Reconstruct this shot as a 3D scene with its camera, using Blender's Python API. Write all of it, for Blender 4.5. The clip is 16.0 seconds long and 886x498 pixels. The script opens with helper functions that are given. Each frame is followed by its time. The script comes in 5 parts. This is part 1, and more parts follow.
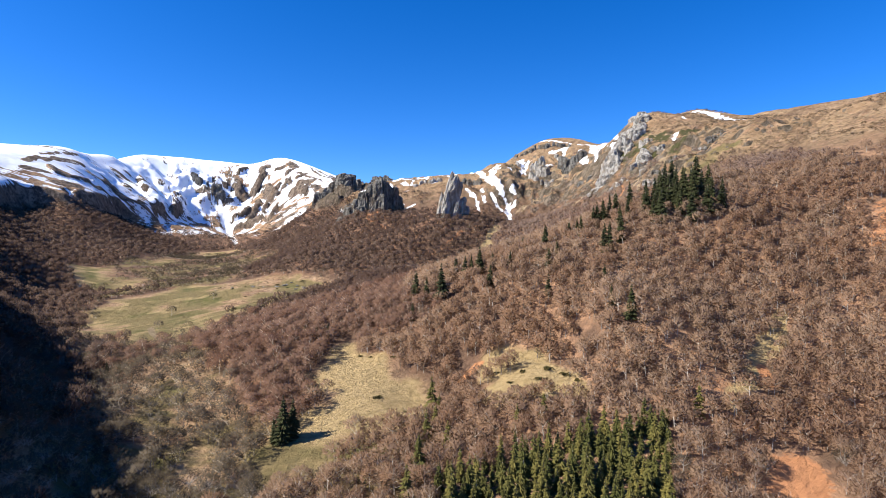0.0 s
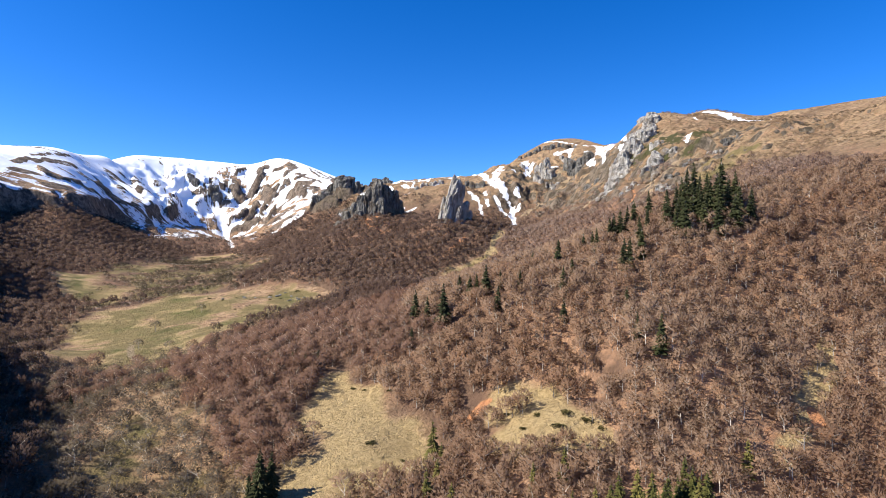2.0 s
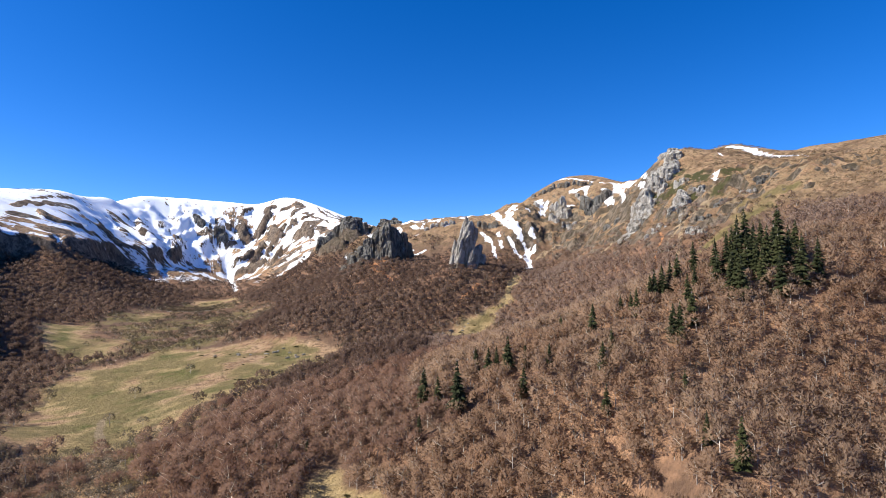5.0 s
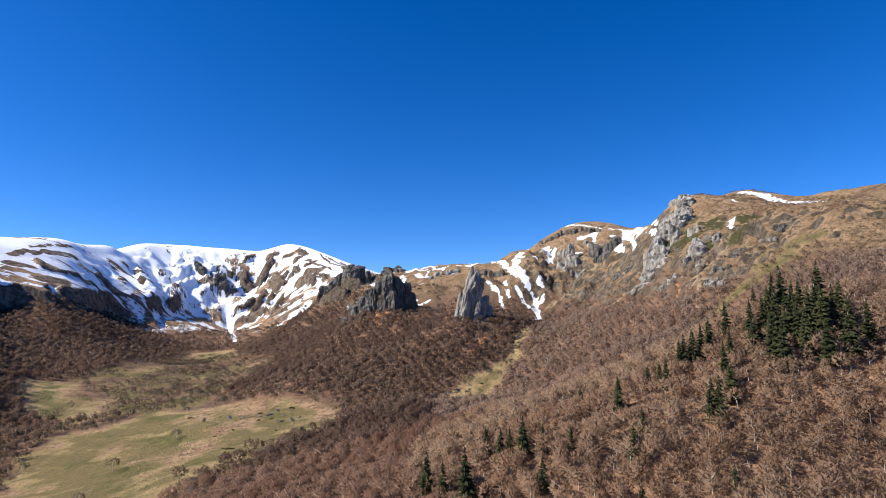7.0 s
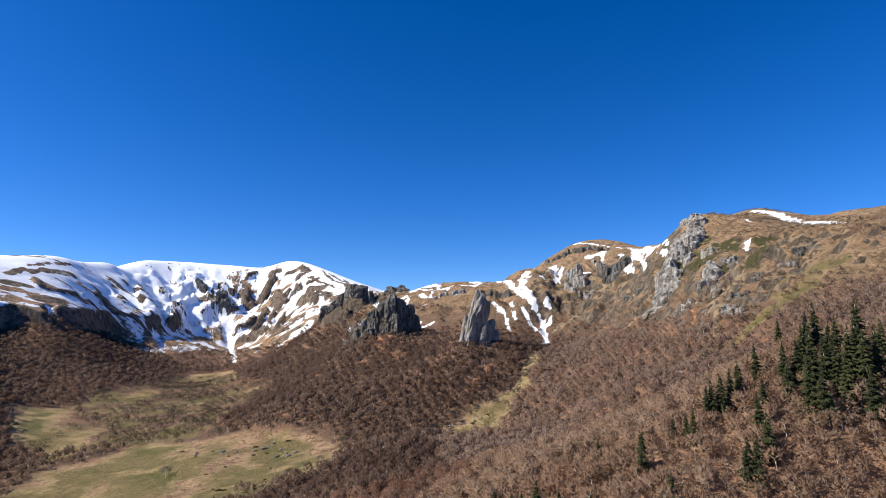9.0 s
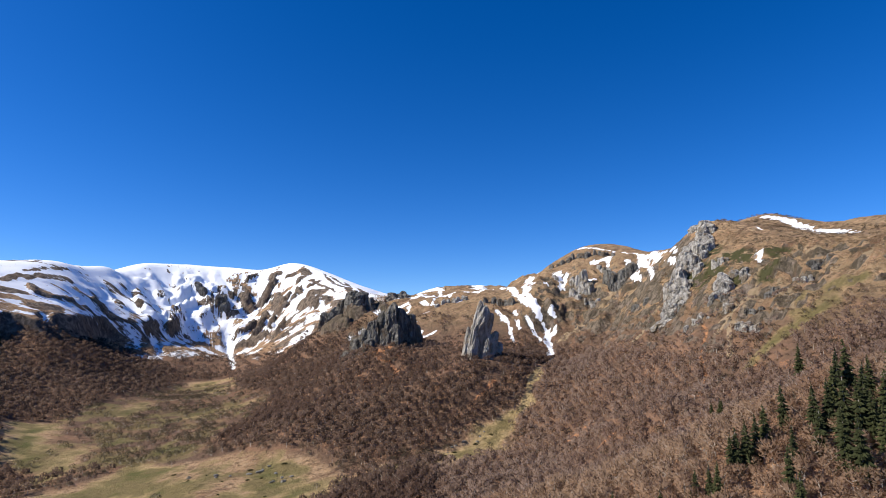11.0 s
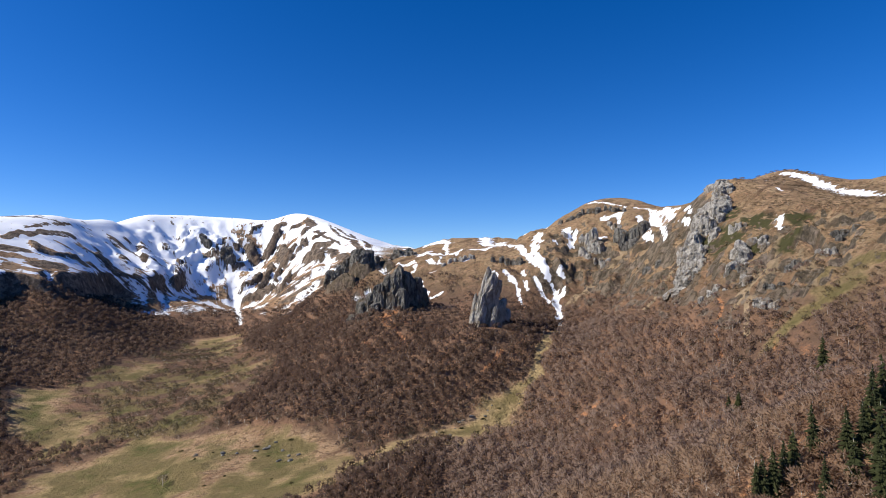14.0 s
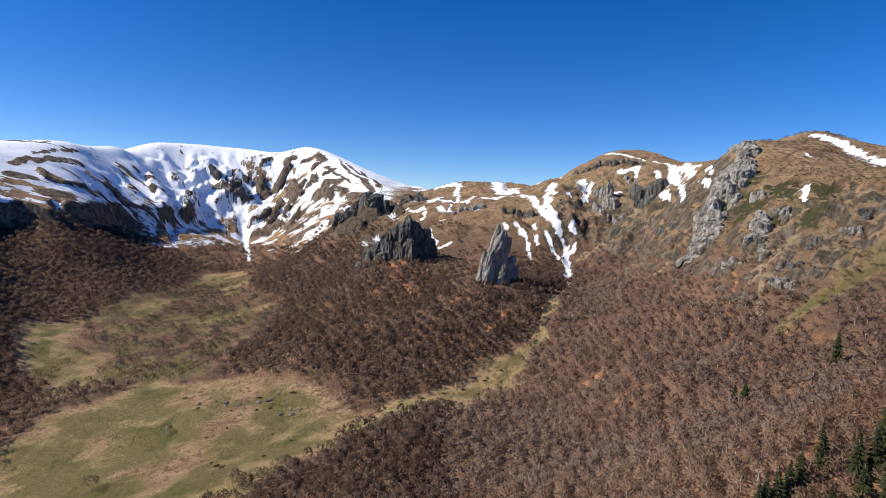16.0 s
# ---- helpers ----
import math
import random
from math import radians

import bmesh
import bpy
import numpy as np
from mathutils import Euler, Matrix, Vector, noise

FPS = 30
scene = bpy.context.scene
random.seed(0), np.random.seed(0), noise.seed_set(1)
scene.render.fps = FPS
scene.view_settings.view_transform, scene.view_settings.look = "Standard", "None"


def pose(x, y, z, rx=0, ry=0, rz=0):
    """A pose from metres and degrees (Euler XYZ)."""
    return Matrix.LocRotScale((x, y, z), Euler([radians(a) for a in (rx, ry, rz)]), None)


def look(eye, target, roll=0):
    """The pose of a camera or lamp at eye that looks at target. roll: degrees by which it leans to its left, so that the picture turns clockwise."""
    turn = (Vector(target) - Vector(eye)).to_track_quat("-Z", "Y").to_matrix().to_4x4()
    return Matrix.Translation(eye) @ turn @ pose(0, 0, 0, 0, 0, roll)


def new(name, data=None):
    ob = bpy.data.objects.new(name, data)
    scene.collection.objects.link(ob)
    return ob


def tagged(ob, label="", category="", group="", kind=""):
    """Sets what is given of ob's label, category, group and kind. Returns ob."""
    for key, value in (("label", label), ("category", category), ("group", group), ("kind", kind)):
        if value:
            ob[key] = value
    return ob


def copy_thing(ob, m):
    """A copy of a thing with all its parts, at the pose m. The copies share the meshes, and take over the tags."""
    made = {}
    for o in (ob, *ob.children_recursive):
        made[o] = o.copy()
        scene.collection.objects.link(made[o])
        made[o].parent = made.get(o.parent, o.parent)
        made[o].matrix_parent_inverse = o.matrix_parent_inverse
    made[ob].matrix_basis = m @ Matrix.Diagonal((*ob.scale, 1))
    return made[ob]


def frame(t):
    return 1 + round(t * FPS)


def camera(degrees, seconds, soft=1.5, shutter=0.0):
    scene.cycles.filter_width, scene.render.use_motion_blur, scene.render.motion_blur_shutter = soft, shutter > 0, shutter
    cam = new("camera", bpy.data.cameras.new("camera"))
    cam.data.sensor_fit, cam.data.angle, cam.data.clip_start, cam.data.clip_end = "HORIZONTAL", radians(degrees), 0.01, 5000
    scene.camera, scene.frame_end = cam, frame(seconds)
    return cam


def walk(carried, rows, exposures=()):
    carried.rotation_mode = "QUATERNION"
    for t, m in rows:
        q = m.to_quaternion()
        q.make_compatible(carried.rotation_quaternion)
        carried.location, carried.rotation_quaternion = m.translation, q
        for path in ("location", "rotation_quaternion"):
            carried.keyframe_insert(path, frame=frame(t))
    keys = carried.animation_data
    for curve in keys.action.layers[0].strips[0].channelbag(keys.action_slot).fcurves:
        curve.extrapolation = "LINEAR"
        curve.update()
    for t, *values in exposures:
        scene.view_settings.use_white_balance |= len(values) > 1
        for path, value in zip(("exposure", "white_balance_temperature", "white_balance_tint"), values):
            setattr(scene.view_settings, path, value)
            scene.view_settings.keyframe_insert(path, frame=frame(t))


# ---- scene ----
cam = camera(73.88, 16.0, soft=0.6)


def aim(x, y, z, yaw, pitch, roll):
    """A camera pose from a place, a heading (degrees to the left of +y), a pitch and a roll."""
    a, b = radians(yaw), radians(pitch)
    way = Vector((-math.sin(a) * math.cos(b), math.cos(a) * math.cos(b), math.sin(b)))
    return look((x, y, z), Vector((x, y, z)) + 100 * way, roll)


# seconds, place in metres, heading, pitch, roll
FLIGHT = [
    (0, 0.00, 0.00, 62.69, -0.001, 0.085, 0.147),
    (0.5, -0.05, 11.46, 66.40, 0.041, 0.011, 0.055),
    (1, -0.15, 22.78, 69.99, 0.096, -0.071, 0.141),
    (1.5, -0.41, 33.98, 73.34, 0.116, -0.035, 0.156),
    (2, -0.74, 45.16, 76.57, 0.140, -0.030, 0.185),
    (2.5, -1.03, 56.34, 79.86, 0.273, 0.019, 0.122),
    (3, -1.31, 67.62, 83.37, 0.850, -0.014, -0.248),
    (3.5, -1.45, 78.80, 86.88, 0.973, -0.023, -0.225),
    (4, -1.54, 89.85, 90.54, 1.096, 0.778, -0.247),
    (4.2, -1.58, 94.23, 92.02, 1.105, 1.290, -0.274),
    (6.3, -2.51, 137.10, 106.42, 1.529, 6.189, -0.261),
    (6.5, -2.55, 140.62, 108.08, 1.606, 6.570, -0.342),
    (7, -2.62, 149.22, 112.20, 1.658, 7.543, -0.381),
    (7.5, -2.85, 157.36, 116.44, 1.721, 8.087, -0.372),
    (8, -3.07, 164.78, 120.88, 1.810, 8.256, -0.378),
    (8.5, -3.12, 171.50, 125.63, 1.971, 8.521, -0.497),
    (9, -3.12, 177.70, 130.64, 2.104, 8.806, -0.279),
    (9.2, -3.12, 180.14, 132.66, 2.098, 8.871, -0.179),
    (11.3, -2.83, 204.65, 159.88, 2.464, 8.329, -0.370),
    (11.5, -2.90, 206.31, 162.27, 2.508, 8.262, -0.538),
    (12, -3.05, 210.29, 168.25, 2.656, 8.148, -0.433),
    (12.5, -3.34, 214.12, 174.77, 2.708, 7.866, -0.419),
    (13, -3.87, 218.09, 182.13, 2.765, 6.247, -0.383),
    (13.5, -4.30, 222.03, 190.13, 2.868, 4.238, -0.331),
    (14, -4.58, 225.99, 198.27, 3.000, 2.549, -0.342),
    (14.5, -4.66, 230.13, 206.30, 3.175, 1.168, -0.030),
    (15, -4.53, 234.49, 214.30, 3.431, -0.424, 0.733),
    (15.5, -4.39, 239.26, 222.48, 3.704, -2.292, 1.661),
    (16, -4.32, 244.37, 230.69, 3.902, -4.039, 2.309),
]
EXPOSURES = [(0, 0.94), (4, 0.84), (7, 0.62), (9, 0.50), (12.5, 0.40), (16, 0.24)]
walk(cam, [(row[0], aim(*row[1:])) for row in FLIGHT], EXPOSURES)


# ---- light ----
SUN_WAY = Vector((-0.82, -0.17, 0.67)).normalized()  # towards the sun
world = bpy.data.worlds.new("sky")
scene.world = world
world.use_nodes = True
wn = world.node_tree
wn.nodes.clear()
sky = wn.nodes.new("ShaderNodeTexSky")
sky.sky_type, sky.sun_disc = "NISHITA", False
sky.sun_elevation = math.asin(SUN_WAY.z)
sky.sun_rotation = math.atan2(SUN_WAY.x, SUN_WAY.y)
sky.altitude, sky.air_density, sky.dust_density, sky.ozone_density = 1500, 0.75, 0.5, 4.0
deep = wn.nodes.new("ShaderNodeHueSaturation")
deep.inputs["Hue"].default_value = 0.511
deep.inputs["Saturation"].default_value, deep.inputs["Value"].default_value = 1.33, 1.12
back = wn.nodes.new("ShaderNodeBackground")
back.inputs["Strength"].default_value = 0.107
wout = wn.nodes.new("ShaderNodeOutputWorld")
wn.links.new(sky.outputs["Color"], deep.inputs["Color"])
wn.links.new(deep.outputs["Color"], back.inputs["Color"])
wn.links.new(back.outputs["Background"], wout.inputs["Surface"])
sun = new("sun", bpy.data.lights.new("sun", "SUN"))
sun.data.energy, sun.data.angle, sun.data.color = 5.2, radians(0.53), (1.0, 0.95, 0.86)
sun.matrix_world = look(SUN_WAY * 100, (0, 0, 0))


# ---- materials ----
class Mat:
    """A node material with short ways to add nodes."""

    def __init__(self, name, rough=0.9):
        self.mat = bpy.data.materials.new(name)
        self.mat.use_nodes = True
        self.tree = self.mat.node_tree
        self.bsdf = self.tree.nodes["Principled BSDF"]
        self.bsdf.inputs["Roughness"].default_value = rough
        self.bsdf.inputs["Specular IOR Level"].default_value = 0.2

    def put(self, node, name, value):
        if isinstance(value, bpy.types.NodeSocket):
            self.tree.links.new(value, node.inputs[name])
        else:
            node.inputs[name].default_value = value

    def place(self, scale=(1, 1, 1)):
        geo, m = self.tree.nodes.new("ShaderNodeNewGeometry"), self.tree.nodes.new("ShaderNodeMapping")
        m.inputs["Scale"].default_value = scale
        self.tree.links.new(geo.outputs["Position"], m.inputs["Vector"])
        return m.outputs["Vector"]

    def noise(self, scale, detail=4.0, rough=0.6, stretch=(1, 1, 1), warp=0.0):
        n = self.tree.nodes.new("ShaderNodeTexNoise")
        self.tree.links.new(self.place(stretch), n.inputs["Vector"])
        n.inputs["Scale"].default_value, n.inputs["Detail"].default_value = scale, detail
        n.inputs["Roughness"].default_value, n.inputs["Distortion"].default_value = rough, warp
        return n.outputs["Fac"]

    def streak(self, across, down, detail=5.0, rough=0.65):
        """Noise drawn out along the fall line; sizes in metres."""
        c, n = self.tree.nodes.new("ShaderNodeCombineXYZ"), self.tree.nodes.new("ShaderNodeTexNoise")
        self.put(c, 0, self.math("MULTIPLY", self.attr("across"), 1 / across))
        self.put(c, 1, self.math("MULTIPLY", self.attr("down"), 1 / down))
        self.tree.links.new(c.outputs[0], n.inputs["Vector"])
        n.inputs["Scale"].default_value, n.inputs["Detail"].default_value, n.inputs["Roughness"].default_value = 1.0, detail, rough
        n.inputs["Distortion"].default_value = 0.35
        return n.outputs["Fac"]

    def attr(self, name):
        n = self.tree.nodes.new("ShaderNodeAttribute")
        n.attribute_name = name
        return n.outputs["Fac"]

    def math(self, op, a, b=0.5):
        n = self.tree.nodes.new("ShaderNodeMath")
        n.operation = op
        self.put(n, 0, a), self.put(n, 1, b)
        return n.outputs[0]

    def span(self, value, a, b):
        """0 at a, 1 at b."""
        n = self.tree.nodes.new("ShaderNodeMapRange")
        n.interpolation_type = "SMOOTHSTEP"
        self.put(n, 0, value), self.put(n, 1, a), self.put(n, 2, b)
        return n.outputs[0]

    def mix(self, fac, a, b):
        n = self.tree.nodes.new("ShaderNodeMix")
        n.data_type = "RGBA"
        self.put(n, 0, fac), self.put(n, 6, a if not isinstance(a, tuple) else (*a, 1)), self.put(n, 7, b if not isinstance(b, tuple) else (*b, 1))
        return n.outputs[2]

    def colour(self, value):
        self.put(self.bsdf, "Base Color", value if not isinstance(value, tuple) else (*value, 1))
        return self

    def bump(self, height_, strength=0.5, distance=1.0):
        n = self.tree.nodes.new("ShaderNodeBump")
        n.inputs["Strength"].default_value, n.inputs["Distance"].default_value = strength, distance
        self.put(n, "Height", height_)
        self.tree.links.new(n.outputs["Normal"], self.bsdf.inputs["Normal"])
        return self


def ground_material():
    m = Mat("ground")
    big, mid, fine = m.noise(0.006, 5), m.noise(0.03, 5), m.noise(0.3, 5, 0.7)
    # dry mountain grass and heather
    c = m.mix(m.span(mid, 0.35, 0.68), (0.52, 0.335, 0.190), (0.370, 0.212, 0.120))
    c = m.mix(m.span(fine, 0.45, 0.75), c, (0.30, 0.215, 0.095))
    gully, vein = m.streak(26, 130), m.streak(7, 45)
    c = m.mix(m.span(gully, 0.50, 0.66), c, (0.205, 0.115, 0.066))
    c = m.mix(m.span(vein, 0.54, 0.68), c, (0.47, 0.325, 0.195))
    mottle, clod = m.noise(0.13, 6, 0.75, (1, 1, 0.8)), m.noise(0.45, 4, 0.7)
    c = m.mix(m.math("MULTIPLY", m.span(mottle, 0.51, 0.57), 0.75), c, (0.160, 0.094, 0.054))
    c = m.mix(m.math("MULTIPLY", m.span(clod, 0.56, 0.66), 0.6), c, (0.50, 0.385, 0.27))
    # leaf litter under the trees
    litter = m.mix(m.span(mid, 0.40, 0.66), (0.175, 0.106, 0.068), (0.300, 0.168, 0.100))
    litter = m.mix(m.span(fine, 0.5, 0.8), litter, (0.15, 0.09, 0.06))
    litter = m.mix(m.math("MULTIPLY", m.attr("warm"), m.span(mid, 0.36, 0.60)), litter, m.mix(m.span(fine, 0.4, 0.7), (0.50, 0.285, 0.165), (0.36, 0.215, 0.125)))
    c = m.mix(m.attr("litter"), c, litter)
    # straw and fresh grass
    straw = m.mix(m.span(fine, 0.35, 0.7), (0.52, 0.375, 0.185), (0.36, 0.255, 0.115))
    fresh = m.mix(m.span(mid, 0.34, 0.56), (0.122, 0.122, 0.034), (0.230, 0.174, 0.074))
    fresh = m.mix(m.span(fine, 0.45, 0.75), fresh, (0.15, 0.118, 0.05))
    c = m.mix(m.span(m.math("ADD", m.attr("straw"), m.math("MULTIPLY", m.math("SUBTRACT", mid, 0.5), 0.7)), 0.35, 0.62), c, straw)
    c = m.mix(m.span(m.math("ADD", m.attr("fresh"), m.math("MULTIPLY", m.math("SUBTRACT", mid, 0.5), 0.9)), 0.35, 0.65), c, fresh)
    # bare earth
    c = m.mix(m.span(m.math("ADD", m.attr("earth"), m.math("MULTIPLY", m.math("SUBTRACT", fine, 0.5), 0.7)), 0.40, 0.60), c, (0.60, 0.275, 0.125))
    c = m.mix(m.span(m.math("ADD", m.attr("track"), m.math("MULTIPLY", m.math("SUBTRACT", fine, 0.5), 0.5)), 0.42, 0.6), c, (0.30, 0.225, 0.135))
    c = m.mix(m.span(m.math("ADD", m.attr("chute"), m.math("MULTIPLY", m.math("SUBTRACT", fine, 0.5), 0.6)), 0.45, 0.65), c, (0.42, 0.30, 0.18))
    # rock
    flute = m.noise(0.10, 6, 0.7, (1, 1, 0.22), 0.4)
    rock = m.mix(m.span(flute, 0.36, 0.62), (0.075, 0.056, 0.044), (0.290, 0.222, 0.165))
    rock = m.mix(m.math("MULTIPLY", m.span(gully, 0.50, 0.62), 0.7), rock, (0.19, 0.120, 0.074))
    rock = m.mix(m.math("MULTIPLY", m.span(vein, 0.52, 0.60), 0.5), rock, (0.060, 0.043, 0.032))
    rock = m.mix(m.span(mottle, 0.52, 0.60), rock, (0.085, 0.062, 0.044))
    edge = m.math("MULTIPLY", m.math("SUBTRACT", m.noise(0.05, 6, 0.7), 0.5), 1.1)
    c = m.mix(m.span(m.math("ADD", m.attr("rock"), edge), 0.40, 0.58), c, rock)
    # low dark shrubs on the high ground
    shrub = m.noise(0.045, 5, 0.65, (1, 1, 1.4))
    c = m.mix(m.math("MULTIPLY", m.attr("heath"), m.span(shrub, 0.40, 0.47)), c, (0.075, 0.070, 0.026))
    # snow
    rim = m.math("ADD", m.math("MULTIPLY", m.math("SUBTRACT", m.streak(11, 60, 6), 0.5), 2.0),
                 m.math("ADD", m.math("MULTIPLY", m.math("SUBTRACT", m.streak(5, 22, 4), 0.5), 0.9), m.math("MULTIPLY", m.math("SUBTRACT", m.noise(0.07, 6, 0.7), 0.5), 0.7)))
    is_snow = m.math("MULTIPLY", m.span(m.math("ADD", m.attr("snow"), rim), 0.47, 0.53), m.span(m.attr("snow"), 0.04, 0.20))
    c = m.mix(is_snow, c, (0.93, 0.935, 0.95))
    m.colour(c)
    rough = m.math("ADD", m.math("MULTIPLY", m.noise(0.10, 7, 0.75), 5.0), m.math("ADD", m.math("MULTIPLY", fine, 0.4), m.math("MULTIPLY", vein, 2.2)))
    m.bump(m.math("MULTIPLY", rough, m.math("SUBTRACT", 1.15, is_snow)), 0.9, 2.0)
    return m.mat


def rock_material(name, pale, dark, rust):
    m = Mat(name, 0.92)
    flute, lump, fine, chip = m.noise(0.16, 6, 0.7, (1, 1, 0.25), 0.5), m.noise(0.05, 5), m.noise(0.8, 5, 0.7), m.noise(0.32, 6, 0.75)
    c = m.mix(m.span(flute, 0.38, 0.58), dark, pale)
    c = m.mix(m.span(lump, 0.50, 0.64), c, rust)
    c = m.mix(m.span(chip, 0.50, 0.60), c, tuple(v * 0.55 for v in pale))
    c = m.mix(m.span(fine, 0.55, 0.8), c, tuple(v * 0.55 for v in pale))
    m.colour(c)
    m.bump(m.math("ADD", m.math("MULTIPLY", flute, 3.0), m.math("ADD", fine, m.math("MULTIPLY", chip, 3.0))), 1.0, 2.2)
    return m.mat


def plant_material(name, low, high, third, rough=0.85, hair=0.0, solid=1.0):
    """Bark, twigs or needles whose colour varies from tree to tree. hair: how strongly dark gaps between single twigs
    are painted; solid: how much of a spray is wood.
    """
    m = Mat(name, rough)
    info = m.tree.nodes.new("ShaderNodeObjectInfo")
    geo = m.tree.nodes.new("ShaderNodeNewGeometry")
    pick = m.math("FRACT", m.math("ADD", m.attr("tint"), m.math("MULTIPLY", info.outputs["Random"], m.math("LESS_THAN", m.attr("tint"), 0.001))))
    c = m.mix(pick, low, high)
    c = m.mix(m.math("MULTIPLY", geo.outputs["Random Per Island"], 0.14), c, third)
    if hair:
        # dark gaps between the twigs are painted into the colour as streaks
        c = m.mix(m.math("MULTIPLY", m.span(m.noise(2.6, 3, 0.7, (1, 1, 0.35)), 0.44, 0.62), hair), c, tuple(0.6 * v for v in third))
    m.colour(c)
    if solid < 1:
        # twigs a finger thick with air between them: light falls through a spray
        thin, air = m.tree.nodes.new("ShaderNodeBsdfTranslucent"), m.tree.nodes.new("ShaderNodeBsdfTransparent")
        one, two = m.tree.nodes.new("ShaderNodeMixShader"), m.tree.nodes.new("ShaderNodeMixShader")
        m.put(thin, "Color", c)
        one.inputs[0].default_value, two.inputs[0].default_value = 0.45, solid
        m.tree.links.new(m.bsdf.outputs[0], one.inputs[1]), m.tree.links.new(thin.outputs[0], one.inputs[2])
        m.tree.links.new(air.outputs[0], two.inputs[1]), m.tree.links.new(one.outputs[0], two.inputs[2])
        m.tree.links.new(two.outputs[0], m.tree.nodes["Material Output"].inputs["Surface"])
    return m.mat


GROUND = ground_material()
ROCK_GREY = rock_material("grey_lava", (0.66, 0.61, 0.54), (0.25, 0.225, 0.19), (0.30, 0.23, 0.155))
ROCK_DARK = rock_material("dark_lava", (0.30, 0.28, 0.245), (0.06, 0.055, 0.048), (0.20, 0.15, 0.10))
STONE = rock_material("boulder_stone", (0.42, 0.40, 0.37), (0.20, 0.19, 0.17), (0.30, 0.26, 0.2))
BARK = plant_material("beech_bark", (0.30, 0.26, 0.22), (0.46, 0.41, 0.36), (0.22, 0.18, 0.15))
# darker than TWIGS_TAN: the shade of the far slopes is put into this colour
TWIGS_SHADED = plant_material("shaded_beech_twigs", (0.120, 0.074, 0.056), (0.185, 0.125, 0.096), (0.09, 0.056, 0.042), hair=0.2, solid=0.74)
TWIGS_GREY = plant_material("grey_twigs", (0.125, 0.098, 0.068), (0.215, 0.172, 0.124), (0.09, 0.068, 0.046), hair=0.3, solid=0.66)
NEEDLES = plant_material("fir_needles", (0.019, 0.023, 0.007), (0.037, 0.040, 0.012), (0.010, 0.013, 0.004))
NEEDLES_SPRUCE = plant_material("spruce_needles", (0.050, 0.052, 0.011), (0.125, 0.104, 0.026), (0.024, 0.028, 0.007))
TWIGS_SCRUB = plant_material("scrub_twigs", (0.070, 0.056, 0.036), (0.130, 0.102, 0.068), (0.05, 0.042, 0.026), hair=0.3, solid=0.88)
# paler tone of the same beech: sunlight on the slope is put into the colour
TWIGS_SUNLIT = plant_material("sunlit_beech_twigs", (0.240, 0.155, 0.116), (0.350, 0.250, 0.195), (0.19, 0.125, 0.092), hair=0.2, solid=0.7)
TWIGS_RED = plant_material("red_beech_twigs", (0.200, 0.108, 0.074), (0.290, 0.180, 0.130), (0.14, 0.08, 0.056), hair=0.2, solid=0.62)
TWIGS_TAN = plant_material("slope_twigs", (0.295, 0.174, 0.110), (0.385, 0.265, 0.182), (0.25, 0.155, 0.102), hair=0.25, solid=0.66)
HEATHER = plant_material("heather_twigs", (0.105, 0.070, 0.040), (0.200, 0.132, 0.078), (0.062, 0.050, 0.022))
SHRUB = plant_material("shrub_leaves", (0.060, 0.054, 0.016), (0.105, 0.086, 0.030), (0.036, 0.032, 0.012))


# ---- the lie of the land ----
# Guide points of the relief, placed to fit the camera's view: x, y, z in metres. The surface between them is a smooth
# sheet.
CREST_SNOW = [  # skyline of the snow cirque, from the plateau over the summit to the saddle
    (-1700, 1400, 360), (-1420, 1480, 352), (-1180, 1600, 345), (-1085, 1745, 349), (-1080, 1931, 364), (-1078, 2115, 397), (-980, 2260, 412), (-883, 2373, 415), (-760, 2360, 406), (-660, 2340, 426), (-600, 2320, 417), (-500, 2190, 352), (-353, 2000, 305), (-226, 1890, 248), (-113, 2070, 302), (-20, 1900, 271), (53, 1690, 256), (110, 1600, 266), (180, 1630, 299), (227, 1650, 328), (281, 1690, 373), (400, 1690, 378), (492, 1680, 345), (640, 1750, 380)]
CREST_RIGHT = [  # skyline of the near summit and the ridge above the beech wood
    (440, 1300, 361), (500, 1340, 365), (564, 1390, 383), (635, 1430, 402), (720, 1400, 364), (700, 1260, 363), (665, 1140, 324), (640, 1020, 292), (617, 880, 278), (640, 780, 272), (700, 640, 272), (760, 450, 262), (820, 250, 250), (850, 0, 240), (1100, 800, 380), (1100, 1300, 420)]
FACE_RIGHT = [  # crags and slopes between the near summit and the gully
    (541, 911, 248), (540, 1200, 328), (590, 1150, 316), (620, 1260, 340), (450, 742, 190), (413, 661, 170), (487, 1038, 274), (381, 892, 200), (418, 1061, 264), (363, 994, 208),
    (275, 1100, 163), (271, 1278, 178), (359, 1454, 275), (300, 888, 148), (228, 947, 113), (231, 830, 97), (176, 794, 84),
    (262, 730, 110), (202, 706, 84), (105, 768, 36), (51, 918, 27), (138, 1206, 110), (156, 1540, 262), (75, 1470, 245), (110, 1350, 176)]
